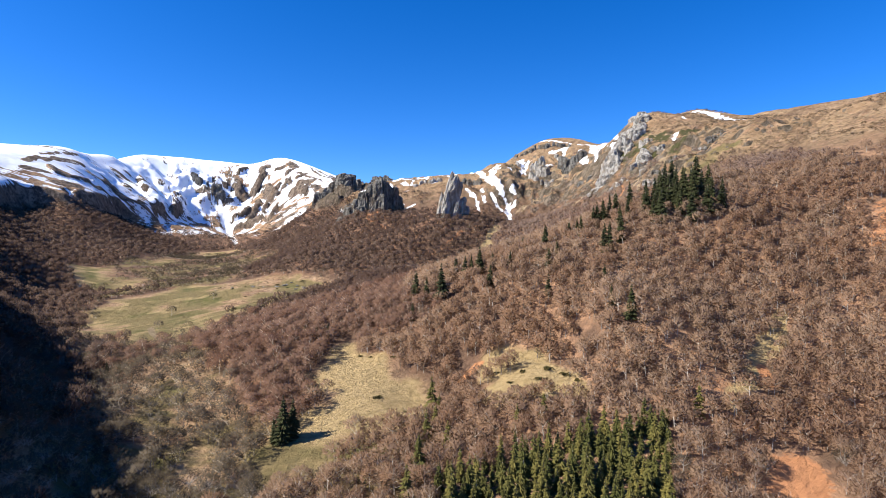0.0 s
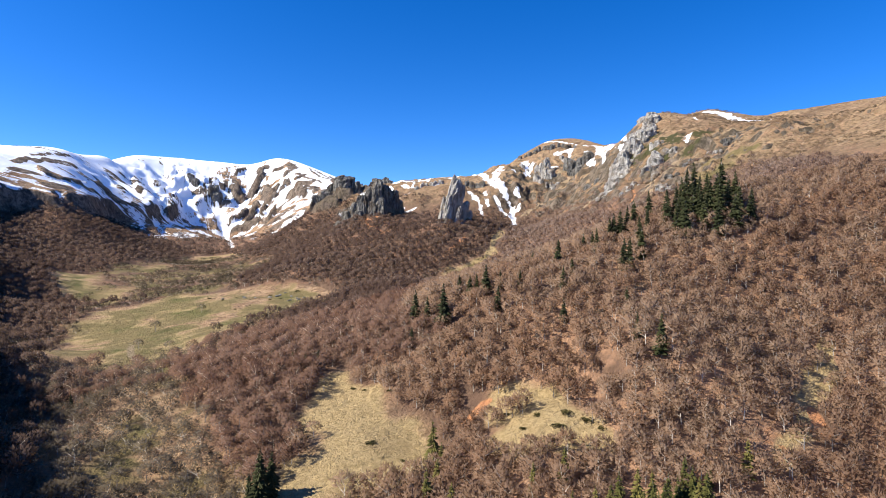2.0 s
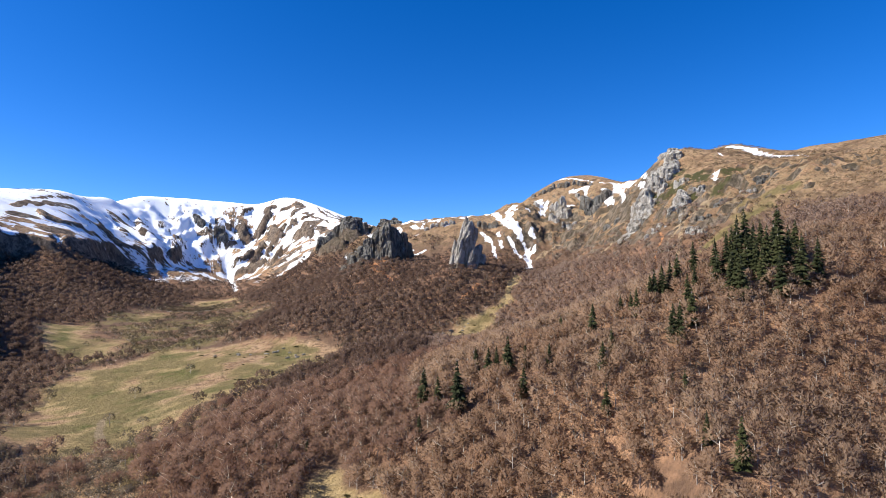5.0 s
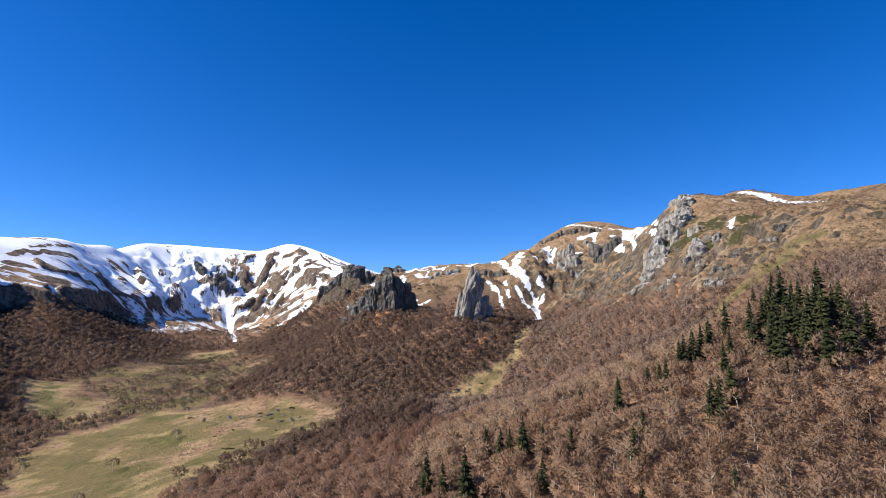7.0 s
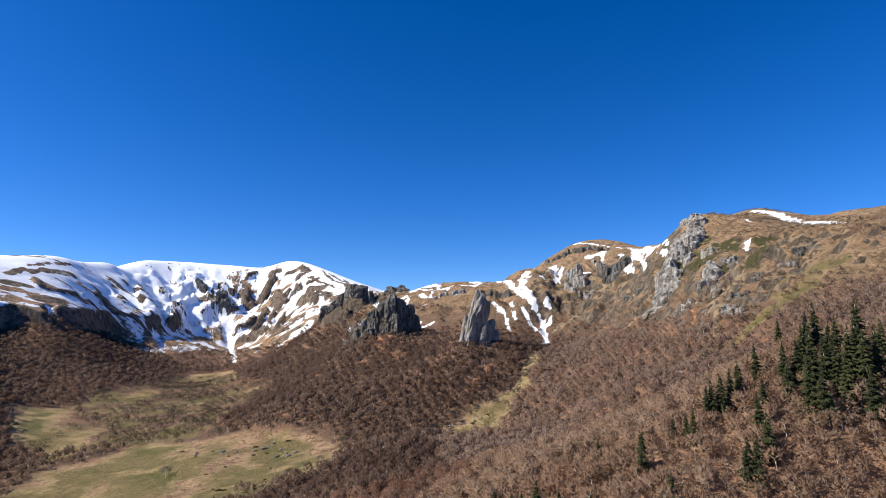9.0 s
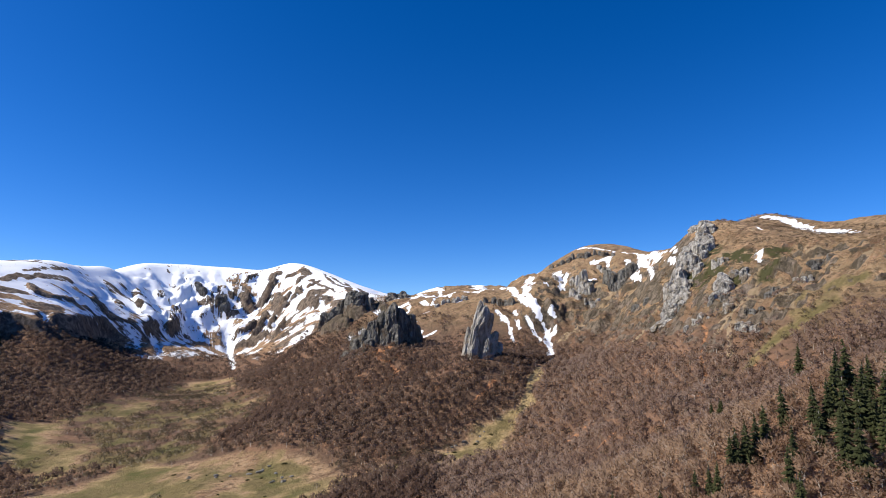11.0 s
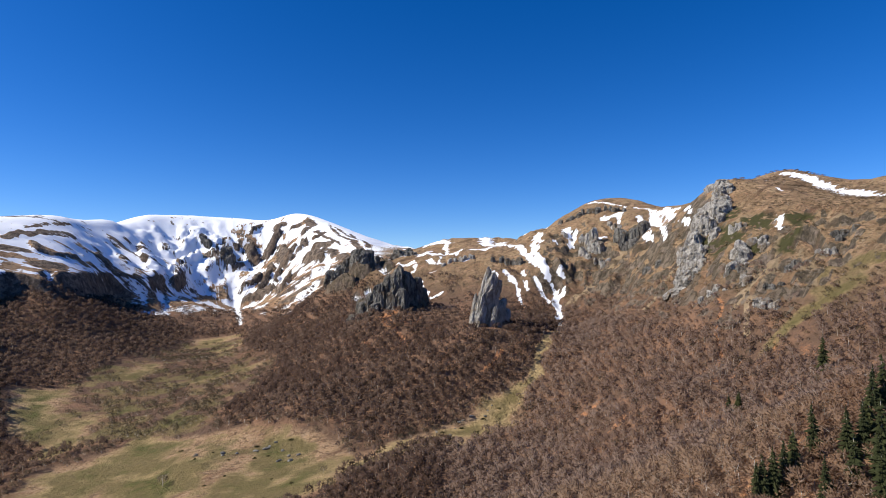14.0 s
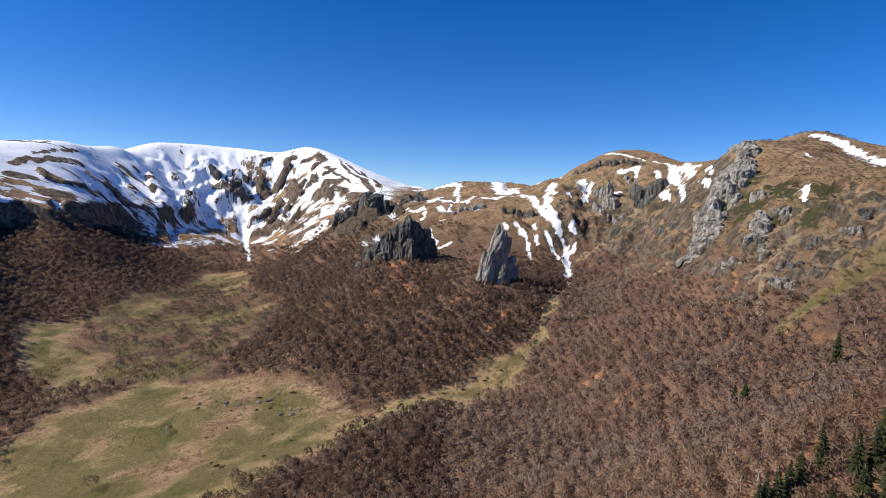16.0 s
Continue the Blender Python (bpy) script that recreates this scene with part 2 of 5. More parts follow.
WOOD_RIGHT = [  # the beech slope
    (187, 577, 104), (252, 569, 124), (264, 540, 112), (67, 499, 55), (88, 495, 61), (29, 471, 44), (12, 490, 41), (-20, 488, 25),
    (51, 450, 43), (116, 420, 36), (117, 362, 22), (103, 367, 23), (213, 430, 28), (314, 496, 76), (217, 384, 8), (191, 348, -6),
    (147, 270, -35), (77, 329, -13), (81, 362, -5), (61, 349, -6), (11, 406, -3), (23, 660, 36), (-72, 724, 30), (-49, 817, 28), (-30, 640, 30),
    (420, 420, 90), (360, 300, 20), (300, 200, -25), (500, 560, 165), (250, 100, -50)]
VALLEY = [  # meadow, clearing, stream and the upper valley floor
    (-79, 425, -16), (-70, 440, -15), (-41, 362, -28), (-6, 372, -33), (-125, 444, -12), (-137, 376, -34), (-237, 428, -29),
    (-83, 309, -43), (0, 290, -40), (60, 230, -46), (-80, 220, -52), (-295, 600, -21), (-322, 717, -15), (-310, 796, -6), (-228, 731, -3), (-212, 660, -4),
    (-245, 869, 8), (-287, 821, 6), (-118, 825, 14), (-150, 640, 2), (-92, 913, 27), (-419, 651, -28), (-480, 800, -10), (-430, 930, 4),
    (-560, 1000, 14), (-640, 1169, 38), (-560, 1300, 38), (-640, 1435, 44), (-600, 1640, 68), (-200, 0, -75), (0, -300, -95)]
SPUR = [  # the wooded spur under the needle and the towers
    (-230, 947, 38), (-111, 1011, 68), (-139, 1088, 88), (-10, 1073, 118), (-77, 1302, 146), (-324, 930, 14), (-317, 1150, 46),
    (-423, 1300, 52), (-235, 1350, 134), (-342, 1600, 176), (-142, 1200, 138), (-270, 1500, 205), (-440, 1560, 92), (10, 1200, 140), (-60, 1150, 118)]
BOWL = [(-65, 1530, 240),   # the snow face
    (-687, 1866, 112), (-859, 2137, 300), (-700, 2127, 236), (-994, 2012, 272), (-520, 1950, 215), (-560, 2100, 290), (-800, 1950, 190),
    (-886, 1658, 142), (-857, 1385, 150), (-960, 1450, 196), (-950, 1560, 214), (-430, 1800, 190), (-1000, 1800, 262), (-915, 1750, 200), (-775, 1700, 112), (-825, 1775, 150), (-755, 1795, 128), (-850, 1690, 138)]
SLOPE_LEFT = [  # the wooded slope; points out of view are raised so its hill casts shade
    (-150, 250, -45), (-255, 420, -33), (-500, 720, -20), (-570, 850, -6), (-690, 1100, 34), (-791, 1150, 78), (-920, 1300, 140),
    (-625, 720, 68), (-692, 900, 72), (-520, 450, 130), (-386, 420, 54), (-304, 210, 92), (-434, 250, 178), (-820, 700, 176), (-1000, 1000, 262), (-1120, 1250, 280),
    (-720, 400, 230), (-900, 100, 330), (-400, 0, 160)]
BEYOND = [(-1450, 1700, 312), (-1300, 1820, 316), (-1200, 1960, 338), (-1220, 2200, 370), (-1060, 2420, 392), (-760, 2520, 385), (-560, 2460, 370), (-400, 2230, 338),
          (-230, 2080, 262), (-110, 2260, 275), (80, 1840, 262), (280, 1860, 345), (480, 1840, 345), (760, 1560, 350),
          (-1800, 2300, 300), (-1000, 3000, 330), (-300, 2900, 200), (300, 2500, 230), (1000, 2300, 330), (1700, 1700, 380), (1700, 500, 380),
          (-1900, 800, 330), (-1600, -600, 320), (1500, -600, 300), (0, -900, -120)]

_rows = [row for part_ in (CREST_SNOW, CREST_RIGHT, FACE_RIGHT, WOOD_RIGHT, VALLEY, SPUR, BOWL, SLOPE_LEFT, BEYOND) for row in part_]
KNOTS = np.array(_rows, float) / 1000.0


def bend(d2):
    """The kernel of a thin plate, from squared distances."""
    return 0.5 * d2 * np.log(d2 + 1e-12)


def fit_sheet(knots, slack=2e-5):
    n = len(knots)
    d2 = ((knots[:, None, :2] - knots[None, :, :2]) ** 2).sum(-1)
    a = np.zeros((n + 3, n + 3))
    a[:n, :n] = bend(d2) + slack * np.eye(n)
    a[:n, n], a[:n, n + 1:] = 1, knots[:, :2]
    a[n:, :n] = a[:n, n:].T
    return np.linalg.solve(a, np.r_[knots[:, 2], 0, 0, 0])


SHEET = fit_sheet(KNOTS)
TABLE = np.random.RandomState(5).rand(256, 256)


def wave(u, v, seed=0):
    """Smooth noise between 0 and 1 on a unit lattice."""
    u, v = np.asarray(u, float) + 17.3 * seed, np.asarray(v, float) + 9.7 * seed
    i, j = np.floor(u).astype(int), np.floor(v).astype(int)
    a, b = u - i, v - j
    a, b = a * a * (3 - 2 * a), b * b * (3 - 2 * b)
    p = lambda m, n: TABLE[m % 256, n % 256]  # noqa: E731
    return (p(i, j) * (1 - a) + p(i + 1, j) * a) * (1 - b) + (p(i, j + 1) * (1 - a) + p(i + 1, j + 1) * a) * b


def fractal(u, v, seed=0, octaves=4):
    return sum(wave(u * 2**k, v * 2**k, seed + 3 * k) * 0.5 ** (k + 1) for k in range(octaves)) / (1 - 0.5**octaves)


def ridged(u, v, seed=0, octaves=3):
    return sum((1 - abs(2 * wave(u * 2**k, v * 2**k, seed + 5 * k) - 1)) * 0.5 ** (k + 1) for k in range(octaves)) / (1 - 0.5**octaves)


def step(x, a, b):
    """0 below a, 1 above b, smooth between (a may be the larger)."""
    t = np.clip((np.asarray(x, float) - a) / (b - a), 0, 1)
    return t * t * (3 - 2 * t)


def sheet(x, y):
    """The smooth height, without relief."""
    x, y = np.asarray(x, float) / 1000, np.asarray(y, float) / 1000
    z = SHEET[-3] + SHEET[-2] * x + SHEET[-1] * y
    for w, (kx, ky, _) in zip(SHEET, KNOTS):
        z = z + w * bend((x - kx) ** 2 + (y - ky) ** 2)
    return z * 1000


def zones(x, y, z):
    """Weights of the relief: snow bowl, left face and crags of the right face."""
    bowl = step(y, 1560, 1760) * step(x, -200, -330) * step(z, 96, 135)
    left = step(x, -760, -880) * step(y, 1050, 1250) * step(z, 130, 175)
    crag = step(x, 60, 170) * step(z, 105 + 0.20 * np.maximum(x - 200, 0), 165 + 0.20 * np.maximum(x - 200, 0)) * step(y, 800, 900) * step(z, 315, 262)
    back = step(y, 1250, 1400) * step(x, -330, -180) * step(z, 140, 200)
    return bowl, left, crag, back


def rib_field(x, y):
    """Rock ribs that fan out from the foot of the snow bowl: broad ones and fine ones."""
    turn, far = np.arctan2(x + 680, y - 1780), np.hypot(x + 680, y - 1780)
    bent = turn + 0.16 * (wave(far / 90, turn * 3, 2) - 0.5)
    crest = np.interp(np.arctan2(x + 640, y - 1650), [-1.76, -1.46, -1.0, -0.756, -0.324, -0.03, 0.254, 0.687, 1.05], [336, 330, 359, 402, 418, 424, 372, 312, 276])
    return ridged(bent * 4.6, far / 210, 1, 2), ridged(bent * 11, far / 120, 6, 3), far, crest


def fall_line(x, y):
    """Coordinates across and down the slopes, in metres."""
    turn, far = np.arctan2(x + 680, y - 1780), np.hypot(x + 680, y - 1780)
    fan = step(x, -180, -330) * step(y, 1150, 1350)
    return fan * turn * 280 + (1 - fan) * (0.6 * x - 0.8 * y), fan * far + (1 - fan) * (0.8 * x + 0.6 * y)


def capsule(x, y, ax, ay, bx, by, ra, rb):
    """1 on the line from a to b, 0.5 at the radius, 0 at twice that; the radius runs from ra to rb."""
    dx, dy = bx - ax, by - ay
    t = np.clip(((x - ax) * dx + (y - ay) * dy) / (dx * dx + dy * dy + 1e-9), 0, 1)
    d = np.hypot(x - ax - t * dx, y - ay - t * dy) / (ra + t * (rb - ra))
    return np.clip(1 - 0.5 * d, 0, 1)


def spots(x, y, rows, stray=26):
    """The union of the lines, with edges that stray."""
    x, y = np.atleast_1d(x), np.atleast_1d(y)
    x, y = x + stray * (fractal(x / 34, y / 34, 41, 3) - 0.5), y + stray * (fractal(x / 34, y / 34, 43, 3) - 0.5)
    out = np.zeros_like(x)
    for ax, ay, bx, by, ra, rb in rows:
        r = 2 * max(ra, rb)
        near = (x > min(ax, bx) - r) & (x < max(ax, bx) + r) & (y > min(ay, by) - r) & (y < max(ay, by) + r)
        if near.any():
            out[near] = np.maximum(out[near], capsule(x[near], y[near], ax, ay, bx, by, ra, rb))
    return out


# lines of rock and snow: from a to b, with the half widths at a and b
FACE_ROCK = [(-1073, 1518, -1084, 1573, 8, 7), (-1068, 1579, -1060, 1633, 10, 10), (-1054, 1636, -1032, 1686, 10, 10), (-1048, 1720, -1032, 1800, 9, 11), (-1099, 1610, -1053, 1845, 5, 7), (-1197, 1623, -1090, 1714, 4, 4), (-1036, 1552, -1006, 1527, 6, 6), (-1006, 1527, -980, 1546, 5, 5), (-980, 1546, -964, 1600, 4, 3), (-1002, 1709, -1001, 1741, 14, 14), (-1048, 1837, -918, 1812, 13, 9), (-1012, 1794, -930, 1753, 7, 7), (-1053, 1883, -998, 1890, 9, 7), (-967, 1690, -925, 1684, 5, 5), (-1012, 1886, -958, 1880, 7, 7), (-970, 1630, -935, 1632, 5, 5)]  # bands and ribs of the left snow face
PLATEAU_ROCK = [(-1290, 1590, -1120, 1715, 26, 20), (-1120, 1715, -1092, 1830, 14, 10), (-1040, 1470, -1010, 1500, 12, 10), (-960, 1470, -935, 1500, 14, 16), (-1060, 1840, -985, 1850, 9, 10)]  # bare edge of the plateau, widened to show from the camera's flat angle
BOWL_ROCK_LEFT = [(-1044, 2027, -996, 2039, 12, 18), (-996, 2039, -951, 2009, 20, 15), (-972, 1904, -867, 1780, 15, 17), (-867, 1780, -791, 1727, 20, 23), (-1074, 2094, -1034, 2074, 10, 8), (-1015, 2144, -979, 2149, 8, 8), (-988, 2147, -958, 2115, 10, 10), (-1042, 2122, -1008, 2148, 6, 6), (-931, 2022, -926, 2064, 10, 12), (-926, 2064, -932, 2171, 12, 16), (-926, 2159, -880, 2084, 20, 27), (-898, 2123, -825, 2151, 18, 16), (-855, 2111, -824, 2065, 10, 10), (-825, 2151, -793, 2144, 12, 8)]  # noses between the left couloirs
BOWL_ROCK_MID = [(-822, 2110, -784, 2080, 18, 15), (-784, 2080, -749, 2085, 10, 6), (-854, 1843, -893, 2000, 7, 8), (-893, 2000, -883, 2053, 8, 10), (-850, 1917, -829, 1812, 9, 9), (-785, 1870, -706, 1740, 24, 35), (-756, 2170, -724, 2130, 10, 17), (-724, 2130, -720, 2106, 23, 25), (-692, 2191, -690, 2148, 10, 12), (-688, 2221, -692, 2191, 8, 8), (-635, 2142, -594, 2050, 10, 20), (-604, 2090, -583, 2108, 7, 7), (-550, 2122, -563, 2074, 6, 6), (-971, 2191, -903, 2236, 6, 4)]  # noses round the main gully
BOWL_ROCK_PEAK = [(-691, 2257, -675, 2269, 12, 10), (-682, 2231, -686, 2217, 8, 8), (-636, 2242, -610, 2253, 8, 8), (-586, 2272, -564, 2245, 12, 14), (-578, 2193, -574, 2212, 10, 10), (-776, 2246, -761, 2273, 8, 8), (-565, 2121, -547, 2086, 6, 7), (-644, 2049, -637, 1937, 9, 7), (-667, 2015, -689, 1961, 7, 7), (-651, 1887, -600, 1907, 17, 14), (-591, 1951, -599, 1997, 7, 7), (-545, 1937, -541, 1852, 7, 7), (-877, 2316, -860, 2351, 4, 4), (-515, 2266, -324, 1910, 4, 7)]  # outcrops under the summit
BOWL_ROCK_RIGHT = [(-494, 2019, -452, 2025, 11, 14), (-525, 2128, -508, 2169, 8, 8), (-507, 1977, -427, 1932, 12, 20), (-509, 1904, -369, 1827, 20, 22), (-448, 1780, -388, 1724, 21, 18), (-480, 2247, -401, 2113, 4, 4), (-416, 2179, -317, 1958, 6, 5), (-534, 2193, -406, 1981, 6, 3), (-386, 1896, -328, 1848, 13, 13), (-316, 1660, -239, 1475, 19, 17), (-309, 1468, -255, 1441, 10, 9), (-241, 1895, -202, 1905, 11, 11), (-200, 1528, -187, 1487, 7, 7)]  # brown shoulder east of the bowl
BOWL_SNOW = [(-777, 2043, -684, 1888, 23, 14), (-684, 1888, -586, 1673, 10, 4), (-832, 1897, -780, 1877, 16, 17), (-434, 1925, -415, 1836, 7, 8), (-380, 1821, -372, 1826, 6, 6), (-293, 1500, -309, 1468, 5, 4), (-432, 1701, -413, 1734, 7, 9), (-219, 1407, -212, 1386, 5, 6), (-246, 1399, -232, 1387, 5, 4), (-270, 1879, -273, 1804, 8, 6), (-216, 1498, -189, 1462, 6, 6), (-927, 1458, -914, 1448, 7, 6), (-873, 1614, -851, 1588, 5, 6), (-850, 1701, -832, 1676, 6, 6), (-835, 1751, -790, 1701, 10, 11)]  # gully floors and late patches
ROCK_ALL = BOWL_ROCK_LEFT + BOWL_ROCK_MID + BOWL_ROCK_PEAK + BOWL_ROCK_RIGHT
ROCK_FAR = [row for row in ROCK_ALL if max(row[4:]) < 21]
BRUSH_CONES = [row for row in ROCK_ALL if max(row[4:]) >= 21]


def traced_relief(x, y):
    """Rock noses stand out of the snow; the main gully is cut into it."""
    base = spots(x, y, ROCK_FAR, 16)
    rough = base + 0.5 * (fractal(x / 20, y / 20, 18) - 0.5) * (base > 0.02)
    return 15 * step(rough, 0.30, 0.62) * (0.55 + 0.9 * ridged(x / 15, y / 15, 19, 2)) + 7 * step(spots(x, y, FACE_ROCK, 12), 0.2, 0.7) - 9 * step(spots(x, y, BOWL_SNOW, 12), 0.1, 0.8)


def height(x, y):
    """The ground."""
    x, y = np.asarray(x, float), np.asarray(y, float)
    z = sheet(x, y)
    bowl, left, crag, back = zones(x, y, z)
    broad, slim, far, crest = rib_field(x, y)
    rim = step(crest - z, 4, 60)
    z = z + bowl * rim * (16 * (broad - 0.5) * step(far, 60, 240) + 15 * (slim - 0.5) * step(far, 40, 160) + 2 * (fractal(x / 22, y / 22, 3) - 0.5))
    # the left face: a wooded foot, a cliff, and the snow slope above it
    wavy = z + 34 * (fractal(y / 75, x / 160, 8) - 0.5) + 12 * (ridged(y / 26, x / 90, 9, 2) - 0.5)
    z = z + left * (np.interp(wavy, [100, 150, 176, 335, 900], [100, 133, 205, 335, 900]) - wavy)
    z = z + left * step(z, 325, 300) * step(z, 196, 214) * (7 * (ridged((y - 0.5 * x) / 30, x / 200, 9) - 0.5) + 5 * (fractal(x / 40, y / 40, 4) - 0.5))
    z = z + traced_relief(x, y) * step(crest - z, 25, 75)
    along, down = 0.6 * x - 0.8 * y, 0.8 * x + 0.6 * y
    gully = ridged(along / 90 + 0.5 * wave(down / 130, along / 60, 10), down / 300, 11, 4)
    z = z + crag * (40 * (gully - 0.5) + 24 * (fractal(x / 44, y / 44, 12) - 0.5) + 22 * (ridged(x / 24, y / 24, 13) - 0.5))
    z = z + back * step(z, 360, 330) * (20 * (ridged(x / 80, y / 240, 14) - 0.5) + 10 * (ridged(x / 30, y / 40, 17) - 0.5))
    wood = step(z, 10, 40) * (1 - crag) * (1 - bowl)
    z = z + wood * 8 * (ridged((0.3 * x - 0.95 * y) / 60, (0.95 * x + 0.3 * y) / 240, 15) - 0.5) * step(y, 230, 330)
    return z + 1.6 * (fractal(x / 24, y / 24, 16) - 0.5)


# ---- ground ----
def part(name, bm, material, parent, label=""):
    me = bpy.data.meshes.new(name)
    bm.to_mesh(me)
    bm.free()
    me.materials.append(material)
    ob = new(name, me)
    ob.parent = parent
    return tagged(ob, label=label)


def mesh_from(name, verts, faces, materials, face_mats=None, floats=None, smooth=False, normals=None):
    """A mesh from arrays; faces all have the same number of corners."""
    me = bpy.data.meshes.new(name)
    verts, faces = np.asarray(verts, np.float32), np.asarray(faces, np.int32)
    k = faces.shape[1]
    me.vertices.add(len(verts))
    me.vertices.foreach_set("co", verts.ravel())
    me.loops.add(faces.size)
    me.loops.foreach_set("vertex_index", faces.ravel())
    me.polygons.add(len(faces))
    me.polygons.foreach_set("loop_start", np.arange(0, faces.size, k, dtype=np.int32))
    me.polygons.foreach_set("use_smooth", np.full(len(faces), smooth))
    for mat in materials:
        me.materials.append(mat)
    if face_mats is not None:
        me.polygons.foreach_set("material_index", np.asarray(face_mats, np.int32))
    me.update(calc_edges=True)
    for key, values in (floats or {}).items():
        me.attributes.new(key, "FLOAT", "POINT").data.foreach_set("value", np.asarray(values, np.float32))
    if normals is not None:
        me.attributes.new("custom_normal", "FLOAT_VECTOR", "POINT").data.foreach_set("vector", np.asarray(normals, np.float32).ravel())
    return me


# lines a - b with the half widths at a and b
MEADOW = [(-300, 600, -330, 800, 75, 95), (-360, 680, -400, 820, 50, 60), (-250, 680, -200, 830, 50, 65), (-270, 560, -310, 620, 30, 60), (-390, 880, -200, 865, 36, 40), (-180, 760, -150, 830, 40, 30)]
GLADE = [(-78, 446, -60, 400, 12, 22), (-56, 400, -40, 355, 24, 30), (-32, 380, -18, 352, 16, 18), (-60, 338, -80, 290, 20, 22)]
ISLAND = [(-215, 545, -130, 480, 20, 28), (-150, 470, -112, 410, 32, 28), (-112, 400, -96, 345, 24, 16), (-180, 500, -140, 430, 24, 22)]
STRIP = [(-130, 790, -60, 850, 28, 29), (-60, 850, -10, 905, 29, 26), (-10, 905, 34, 950, 25, 18), (34, 950, 72, 1000, 13, 6)]
RIDGE = [(408, 864, 346, 851, 24, 18), (346, 851, 299, 838, 18, 12), (299, 838, 250, 818, 12, 7)]
GULLY = [(72, 1000, 104, 1100, 9, 6), (104, 1100, 138, 1190, 6, 4)]
SCREE = [(30, 376, 68, 350, 12, 12), (40, 340, 75, 328, 14, 9), (152, 306, 190, 356, 6, 8), (190, 356, 232, 406, 7, 4)]
PASTURE = [(-570, 960, -640, 1060, 28, 36), (-500, 905, -520, 985, 22, 25), (-590, 1270, -575, 1180, 20, 15), (-610, 1540, -560, 1580, 28, 20), (-470, 1160, -380, 1230, 12, 14), (-520, 1420, -500, 1480, 18, 18)]
BANK = [(-150, 270, -130, 340, 45, 30), (-160, 340, -220, 520, 30, 30), (-220, 520, -250, 590, 30, 40), (-100, 260, -40, 260, 30, 30), (-100, 305, -34, 300, 26, 24), (-84, 281, -20, 265, 24, 24)]
EARTH = [(150, 248, 159, 266, 11, 11), (192, 352, 186, 335, 4, 5), (8, 378, 20, 383, 3.5, 3)]
BRACKEN = [(-154, 1193, -107, 1152, 8, 12), (-107, 1152, -90, 1201, 12, 9)]
TRACK = [(-205, 480, -243, 520, 3.0, 3.4), (-243, 520, -273, 562, 3.4, 3.6), (-273, 562, -312, 628, 3.6, 3.0), (-312, 628, -308, 690, 2.0, 1.2)]
SADDLE_SNOW = [(-213, 1996, -210, 2245, 5, 6), (-262, 2239, -216, 2264, 6, 6), (-140, 2024, -123, 2020, 7, 7), (-107, 2028, -84, 1996, 9, 7), (-84, 1996, -99, 1577, 7, 5), (-99, 1577, -112, 1544, 4, 4), (-77, 1862, -64, 1520, 5, 4), (-29, 1576, -41, 1493, 4, 4), (-75, 1457, -74, 1486, 3, 3), (-165, 1493, -142, 1485, 7, 7), (-129, 1467, -132, 1430, 4, 3), (-98, 1430, -80, 1424, 3, 3), (-111, 1398, -88, 1326, 3, 3), (-88, 1326, -68, 1342, 3, 3), (-31, 1446, -16, 1454, 3, 3)]  # patches on the saddle
CHUTE_SNOW = [(76, 1544, 99, 1441, 6, 8), (99, 1441, 131, 1361, 9, 6), (144, 1613, 121, 1439, 12, 9), (121, 1439, 136, 1366, 7, 5), (131, 1361, 146, 1339, 4, 5), (146, 1339, 140, 1244, 7, 6), (164, 1339, 157, 1326, 3, 4), (140, 1244, 139, 1215, 5, 3), (55, 1389, 73, 1347, 5, 6), (73, 1347, 80, 1282, 4, 3), (92, 1376, 94, 1367, 4, 4), (89, 1353, 93, 1326, 3, 3), (110, 1353, 131, 1294, 4, 3), (35, 1379, 38, 1370, 4, 4)]  # the long chute
BACK_SNOW = [(29, 2013, 43, 1874, 10, 8), (43, 1874, 77, 1950, 6, 7), (69, 1968, 123, 1674, 7, 7), (123, 1674, 188, 1717, 4, 3), (208, 1581, 205, 1517, 10, 7), (222, 1552, 193, 1470, 8, 4), (167, 1498, 168, 1462, 4, 4), (238, 1459, 273, 1477, 5, 5), (158, 1363, 168, 1362, 4, 4), (163, 1369, 169, 1375, 3, 3), (278, 1689, 351, 1622, 4, 5), (292, 1577, 329, 1579, 9, 8), (328, 1576, 317, 1551, 5, 5)]  # patches on the brown summit
RIM_SNOW = [(365, 1554, 340, 1404, 7, 5), (396, 1560, 358, 1379, 11, 10), (358, 1379, 334, 1288, 6, 3), (424, 1557, 406, 1463, 11, 7), (323, 1378, 330, 1345, 9, 3), (368, 1292, 365, 1263, 5, 5), (393, 1339, 376, 1281, 3, 3), (353, 1302, 362, 1301, 3, 3), (374, 1615, 435, 1503, 5, 4), (602, 1385, 612, 1300, 8, 8), (612, 1300, 592, 1150, 8, 11), (435, 1095, 409, 1044, 6, 3), (489, 1217, 495, 1203, 3, 3)]  # tongues beside the crag and on the near summit
HEATH = [(397, 1239, 392, 1153, 8, 8), (413, 1188, 407, 1166, 5, 5), (399, 1107, 419, 1086, 9, 9), (398, 1087, 403, 1065, 5, 5), (435, 1068, 433, 1049, 8, 8), (364, 1109, 367, 1073, 8, 8), (343, 1134, 346, 1082, 7, 7), (355, 1127, 345, 1138, 5, 6), (374, 1038, 377, 1029, 5, 5), (398, 1007, 392, 990, 5, 5), (382, 991, 386, 974, 4, 4), (453, 1054, 408, 995, 4, 3), (366, 1157, 369, 1115, 5, 5)]  # dark evergreen scrub
